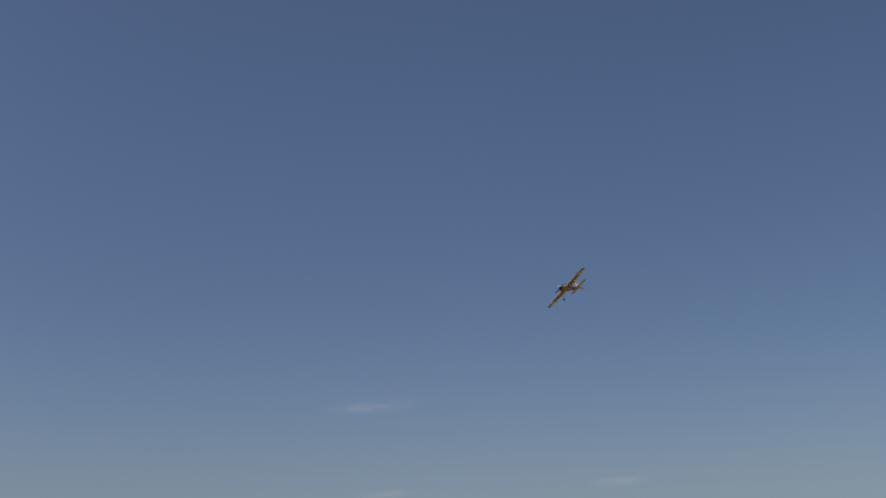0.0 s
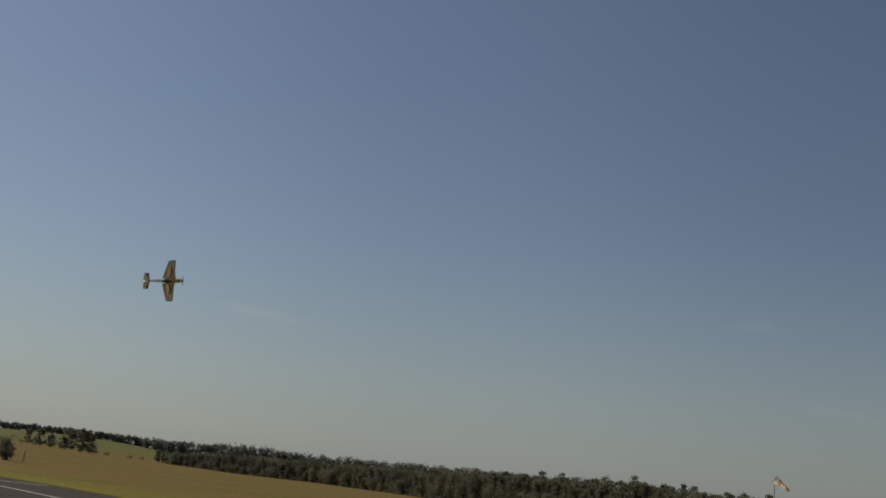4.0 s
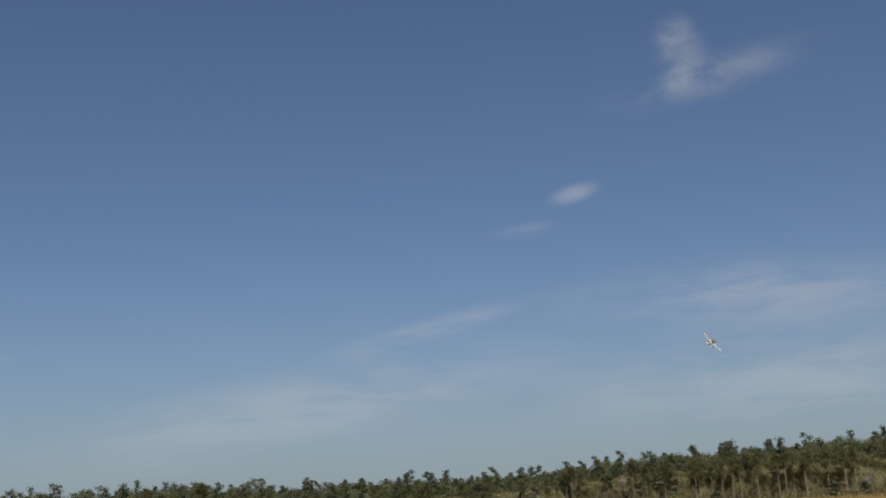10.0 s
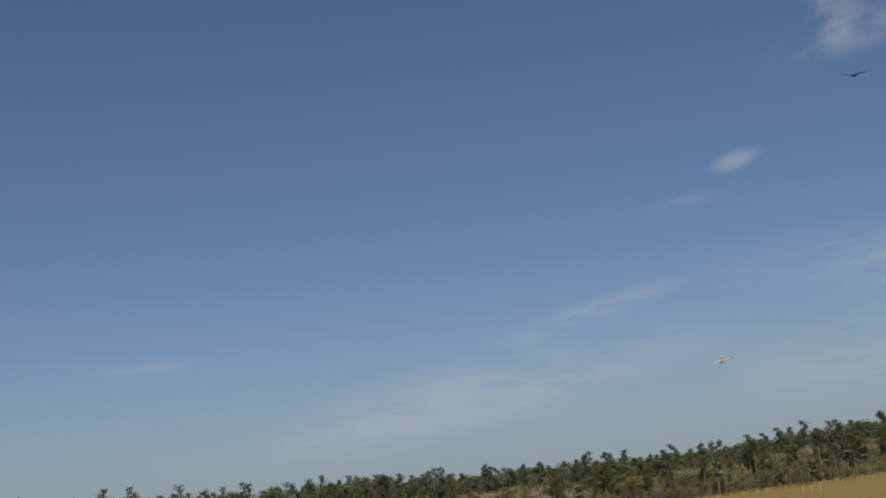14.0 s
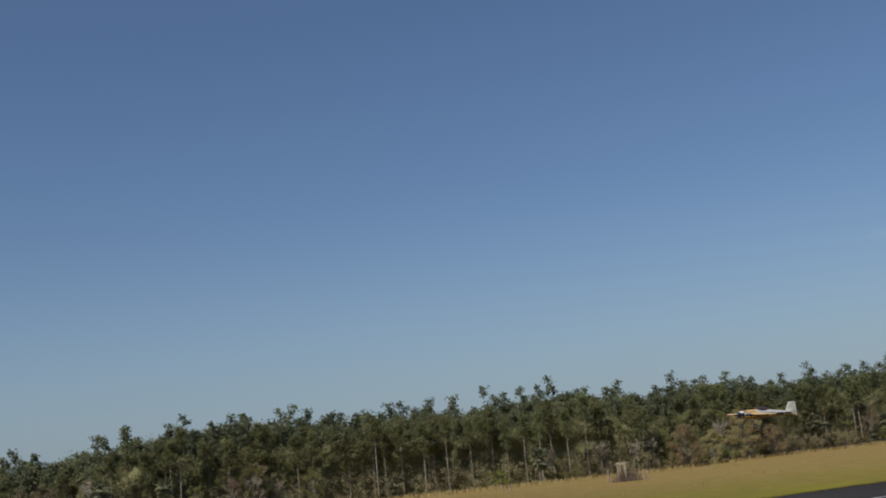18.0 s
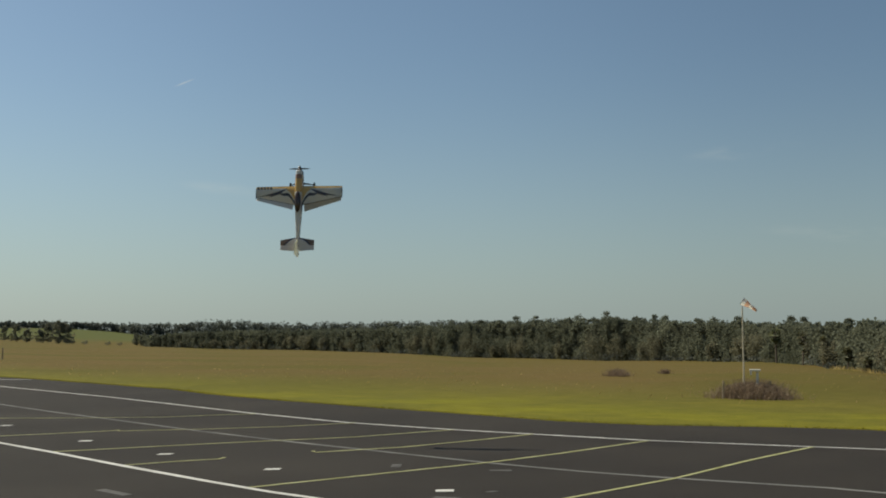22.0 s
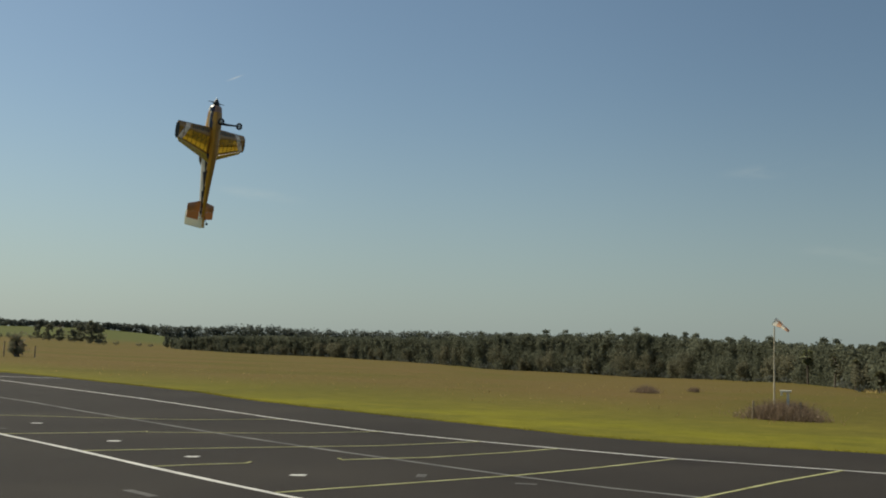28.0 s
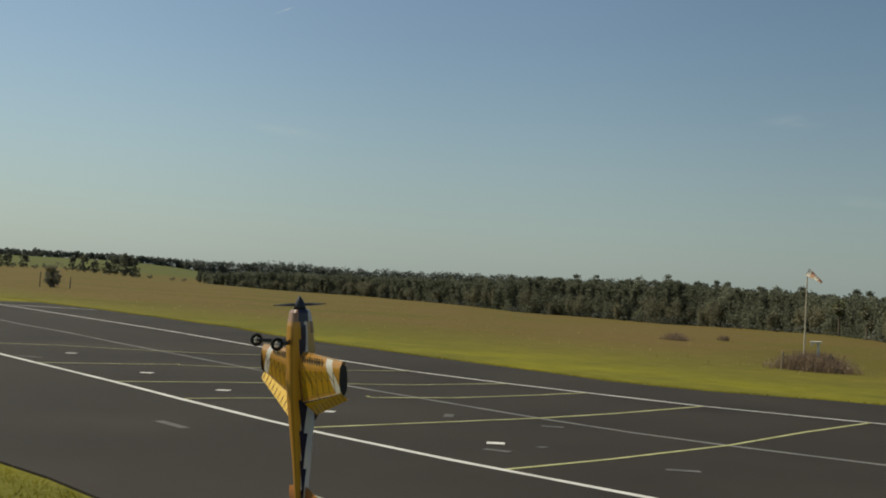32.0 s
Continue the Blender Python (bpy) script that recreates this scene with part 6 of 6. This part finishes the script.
    # undercarriage
    for sgn in (1, -1):
        bm = bmesh.new()
        rows = []
        for p, w in (((0.20, sgn * 0.03, -0.082), 0.017), ((0.20, sgn * 0.11, -0.125), 0.013), ((0.205, sgn * 0.19, -0.225), 0.008)):
            p = Vector(p)
            rows.append([p + Vector((w, 0, 0)), p + Vector((0, 0, 0.005)), p - Vector((w, 0, 0)), p - Vector((0, 0, 0.005)), p + Vector((w, 0, 0))])
        skin(bm, rows)
        part("undercarriage_leg", bm, P_BLACK, plane)
        wheel = new("wheel", None)
        wheel.parent = plane
        wheel.location = (0.205, sgn * 0.205, -0.225)
        bm = bmesh.new()
        R, r = 0.032, 0.011
        grid = [[bm.verts.new(((R + r * math.cos(b)) * math.cos(a), r * 1.1 * math.sin(b), (R + r * math.cos(b)) * math.sin(a)))
                 for b in [2 * math.pi * j / 8 for j in range(8)]] for a in [2 * math.pi * i / 18 for i in range(18)]]
        for i in range(18):
            for j in range(8):
                bm.faces.new((grid[i][j], grid[(i + 1) % 18][j], grid[(i + 1) % 18][(j + 1) % 8], grid[i][(j + 1) % 8]))
        part("tyre", bm, P_TYRE, wheel, "black foam tyre", True)
        bm = rod_bm((0, -0.008, 0), (0, 0.008, 0), 0.012, sides=10)
        for i in range(5):
            a = 2 * math.pi * i / 5
            rod_bm((0, 0, 0), (0.026 * math.cos(a), 0, 0.026 * math.sin(a)), 0.004, sides=5, bm=bm)
        part("hub", bm, GALV, wheel)
    bm = rod_bm((-0.92, 0, -0.045), (-1.0, 0, -0.085), 0.003, sides=5)
    rod_bm((-1.0, -0.006, -0.085), (-1.0, 0.006, -0.085), 0.014, sides=10, bm=bm)
    part("tail_wheel", bm, P_BLACK, plane)
    return plane


AEROPLANE = build_aeroplane()

PLANE = [
    (0, (0.84, 30.63, 9.80), (-0.437, -0.868, -0.236), (-0.615, 0.097, 0.782)),
    (0.5, (-1.80, 23.12, 8.79), (-0.461, -0.867, -0.189), (-0.726, 0.246, 0.643)),
    (1, (-6.79, 15.79, 7.34), (-0.734, -0.676, -0.066), (-0.556, 0.541, 0.631)),
    (1.5, (-14.60, 10.39, 6.63), (-0.937, -0.347, -0.022), (-0.289, 0.741, 0.606)),
    (2, (-21.70, 6.97, 5.48), (-0.979, -0.205, 0.008), (-0.138, 0.687, 0.714)),
    (2.5, (-29.95, 6.45, 5.27), (-0.913, 0.391, 0.118), (0.368, 0.658, 0.657)),
    (3, (-35.14, 9.31, 6.07), (-0.560, 0.797, 0.228), (0.783, 0.418, 0.460)),
    (3.5, (-36.87, 14.89, 7.38), (-0.102, 0.978, 0.184), (0.977, 0.064, 0.205)),
    (4, (-35.41, 20.86, 7.70), (0.239, 0.956, 0.169), (0.929, -0.175, -0.326)),
    (4.5, (-29.28, 23.89, 6.64), (0.962, 0.245, -0.120), (0.271, -0.912, 0.309)),
    (6.5, (1.46, 14.28, 1.62), (0.800, -0.583, 0.144), (-0.186, -0.012, 0.983)),
    (7, (8.95, 11.31, 2.24), (0.885, -0.400, 0.240), (-0.074, 0.388, 0.919)),
    (7.5, (15.63, 8.08, 3.23), (0.915, -0.285, 0.284), (-0.152, 0.408, 0.900)),
    (8, (23.27, 5.99, 4.37), (0.959, -0.112, 0.259), (-0.233, 0.208, 0.950)),
    (8.5, (33.81, 4.39, 5.55), (0.958, 0.066, 0.279), (-0.287, 0.198, 0.937)),
    (9, (43.79, 3.23, 7.17), (0.946, 0.031, 0.323), (-0.311, -0.208, 0.928)),
    (9.5, (56.19, 2.02, 9.22), (0.943, -0.180, 0.282), (-0.333, -0.554, 0.763)),
    (10, (69.19, -0.03, 10.76), (0.920, -0.312, 0.234), (-0.390, -0.729, 0.562)),
    (10.5, (81.73, -4.39, 12.50), (0.924, -0.148, 0.352), (-0.371, -0.569, 0.734)),
    (11, (91.76, -9.74, 15.64), (-0.224, 0.233, 0.946), (-0.573, -0.817, 0.065)),
    (11.5, (97.52, -9.38, 20.39), (-0.763, 0.486, 0.425), (-0.118, -0.752, 0.648)),
    (12, (99.87, -1.13, 23.48), (-0.240, 0.960, 0.147), (-0.895, -0.277, 0.349)),
    (12.5, (98.67, 5.15, 22.74), (-0.756, 0.614, -0.227), (-0.580, -0.790, -0.203)),
    (13, (94.88, 8.43, 19.28), (-0.771, 0.314, -0.553), (-0.572, -0.723, 0.386)),
    (13.5, (90.28, 10.54, 14.71), (-0.795, 0.132, -0.591), (-0.602, -0.269, 0.751)),
    (14, (85.30, 12.13, 10.59), (-0.927, 0.006, -0.377), (-0.374, 0.125, 0.919)),
    (14.5, (79.44, 14.31, 7.62), (-0.923, 0.271, -0.275), (-0.238, 0.162, 0.958)),
    (16.5, (42.92, 19.31, 3.11), (-0.998, -0.063, -0.012), (-0.002, -0.158, 0.987)),
    (17, (34.59, 19.34, 2.73), (-0.999, -0.035, 0.010), (0.013, -0.067, 0.998)),
    (17.5, (27.93, 20.19, 2.89), (-0.979, -0.203, -0.036), (-0.023, -0.065, 0.998)),
    (18, (17.15, 16.87, 1.94), (-0.996, 0.086, 0.031), (0.026, -0.055, 0.998)),
    (18.5, (10.24, 15.72, 1.17), (-0.995, -0.028, 0.098), (0.050, -0.120, 0.990)),
    (19, (4.36, 15.58, 1.39), (-0.967, -0.248, 0.065), (0.030, 0.010, 0.999)),
    (19.3, (0.54, 15.11, 1.37), (-0.964, -0.248, 0.095), (0.050, 0.120, 0.985)),
    (19.6, (-2.92, 14.57, 1.36), (-0.994, -0.033, 0.108), (0.094, 0.280, 0.955)),
    (20, (-6.89, 13.03, 1.34), (-0.995, 0.069, 0.067), (0.066, 0.030, 0.990)),
    (20.2, (-8.87, 12.64, 1.28), (-0.995, -0.038, 0.094), (0.095, -0.060, 0.990)),
    (20.4, (-10.73, 12.32, 1.27), (-0.972, 0.004, 0.237), (0.207, -0.470, 0.858)),
    (20.5, (-11.35, 12.10, 1.45), (-0.700, -0.200, 0.680), (0.420, -0.700, 0.560)),
    (20.6, (-11.90, 12.15, 1.83), (-0.250, -0.350, 0.900), (0.150, -0.930, -0.320)),
    (20.8, (-12.91, 12.41, 2.52), (0.358, -0.245, 0.901), (0.172, -0.931, -0.321)),
    (21, (-13.85, 12.34, 2.88), (0.383, -0.184, 0.905), (0.312, -0.896, -0.315)),
    (21.5, (-14.93, 12.37, 3.49), (-0.070, 0.179, 0.981), (0.690, -0.701, 0.177)),
    (22, (-15.10, 12.14, 4.11), (-0.043, 0.064, 0.997), (0.603, -0.794, 0.077)),
    (22.5, (-14.59, 11.36, 4.12), (0.368, -0.205, 0.907), (0.930, 0.088, -0.357)),
    (23, (-13.86, 10.75, 4.26), (0.483, -0.200, 0.853), (0.875, 0.159, -0.458)),
    (23.5, (-13.22, 10.47, 4.13), (0.479, -0.260, 0.838), (0.866, -0.017, -0.500)),
    (24, (-13.47, 10.62, 4.10), (-0.192, 0.196, 0.962), (0.580, -0.768, 0.273)),
    (24.5, (-13.18, 10.28, 4.13), (-0.237, 0.251, 0.938), (0.680, -0.647, 0.345)),
    (25, (-13.32, 10.29, 4.38), (-0.115, 0.049, 0.992), (0.514, -0.852, 0.101)),
    (25.5, (-12.96, 9.71, 4.64), (0.387, -0.250, 0.888), (0.865, 0.431, -0.256)),
    (27.5, (-12.28, 8.24, 4.61), (-0.041, 0.023, 0.999), (0.491, -0.870, 0.040)),
    (27.8, (-11.94, 7.77, 4.29), (0.268, -0.047, 0.962), (-0.517, -0.850, 0.103)),
    (28, (-11.64, 7.50, 4.10), (0.146, 0.011, 0.989), (-0.891, -0.434, 0.136)),
    (28.1, (-11.46, 7.36, 3.99), (0.113, 0.064, 0.991), (-0.986, -0.114, 0.120)),
    (28.3, (-11.02, 7.10, 3.65), (0.446, -0.197, 0.873), (-0.606, 0.651, 0.456)),
    (28.5, (-10.83, 7.00, 3.37), (0.249, -0.073, 0.966), (-0.558, 0.804, 0.204)),
    (28.7, (-10.63, 6.88, 3.11), (0.131, -0.109, 0.985), (0.101, 0.990, 0.096)),
    (28.9, (-10.22, 6.67, 2.79), (-0.131, -0.003, 0.991), (0.431, 0.901, 0.059)),
    (29, (-10.01, 6.53, 2.65), (-0.032, -0.087, 0.996), (0.961, 0.272, 0.054)),
    (29.1, (-9.80, 6.38, 2.48), (-0.091, -0.034, 0.995), (0.974, -0.213, 0.082)),
    (29.3, (-9.38, 6.00, 2.26), (-0.248, 0.096, 0.964), (0.813, -0.521, 0.261)),
    (29.5, (-9.24, 5.76, 2.15), (-0.076, 0.075, 0.994), (0.185, -0.979, 0.088)),
    (29.7, (-9.02, 5.55, 1.88), (0.234, -0.071, 0.970), (-0.371, -0.929, 0.022)),
    (29.9, (-8.76, 5.41, 1.74), (0.029, 0.101, 0.994), (-0.990, -0.135, 0.043)),
    (30.1, (-8.42, 5.20, 1.58), (0.172, 0.004, 0.985), (-0.804, 0.579, 0.138)),
    (30.3, (-7.98, 5.05, 1.47), (0.094, 0.020, 0.995), (-0.306, 0.952, 0.010)),
    (30.5, (-7.68, 4.99, 1.41), (-0.213, 0.167, 0.963), (0.668, 0.744, 0.019)),
    (30.6, (-7.51, 4.96, 1.41), (-0.077, -0.031, 0.997), (0.911, 0.404, 0.083)),
    (30.8, (-7.10, 4.74, 1.36), (0.188, -0.161, 0.969), (0.694, -0.676, -0.247)),
    (31, (-6.85, 4.62, 1.32), (-0.134, 0.101, 0.986), (0.553, -0.818, 0.159)),
    (31.2, (-6.88, 4.65, 1.27), (-0.098, 0.122, 0.988), (-0.176, -0.979, 0.104)),
    (31.4, (-6.74, 4.64, 1.15), (-0.078, 0.091, 0.993), (-0.904, -0.426, -0.032)),
    (31.6, (-6.29, 4.44, 1.15), (0.251, -0.160, 0.955), (-0.792, 0.534, 0.297)),
    (31.8, (-6.27, 4.55, 1.13), (0.208, -0.169, 0.963), (-0.697, 0.665, 0.267)),
    (32, (-6.08, 4.45, 1.12), (-0.014, -0.070, 0.997), (0.273, 0.959, 0.071)),
]


def attitude(place, ahead, up):
    f = Vector(ahead).normalized()
    u = (Vector(up) - f * f.dot(Vector(up))).normalized()
    left = u.cross(f)
    return Matrix.Translation(place) @ Matrix((f, left, u)).transposed().to_4x4()


def motions():
    walk(AEROPLANE, [(t, attitude(place, ahead, up)) for t, place, ahead, up in PLANE])
    # ailerons: nearly neutral in flight, held hard over while the model hangs on its propeller
    for (ail, hinge, axis), hold in zip(AILERONS, (42, -30)):
        walk(ail, [(t, Matrix.Translation(hinge) @ Matrix.Rotation(radians(a), 4, axis)) for t, a in
                   ((0.0, 3), (4.5, 0), (6.5, 3), (16.5, 0), (20.2, 0), (20.8, hold), (25.0, hold * 0.8), (28.0, hold), (32.0, hold))])
    # the vapour trail creeps across the sky
    def sky_place(az, el, tilt):
        c = Vector((-math.sin(radians(az)) * math.cos(radians(el)), math.cos(radians(az)) * math.cos(radians(el)), math.sin(radians(el)))) * 3600.0
        return look(c, c * 2) @ Matrix.Rotation(radians(tilt), 4, "Z")

    walk(VAPOUR, [(t, sky_place(az, el, 24)) for t, az, el in ((0.0, 60.0, 24.0), (5.0, 59.5, 23.0), (16.0, 57.6, 12.1), (21.0, 56.9, 12.3), (24.0, 56.6, 12.5), (28.0, 56.15, 12.9), (32.0, 55.6, 13.1))])
    # the propeller turns
    for prop in PROPS:
        walk(prop, [(i * 0.1, Matrix.Rotation(radians((72.0 if i < 310 else 81.0) * (i - 310)), 4, "X")) for i in range(321)])
    # the bird glides across behind the model
    walk(BIRD, [(t, attitude((103.3 + 0.5 * (t - 13.8), -2.4 + 10.6 * (t - 13.8), 36.1 - 3.6 * (t - 13.8) if t > 11 else 46.2), (-0.85, 0.5, -0.1), (-0.25, -0.12, 0.95)))
                for t in (0.0, 5.0, 11.0, 13.0, 14.5, 16.0)] + [(32.0, attitude((112.0, 150.0, 34.0), (-0.6, 0.8, 0.0), (-0.1, 0.0, 1.0)))])


motions()
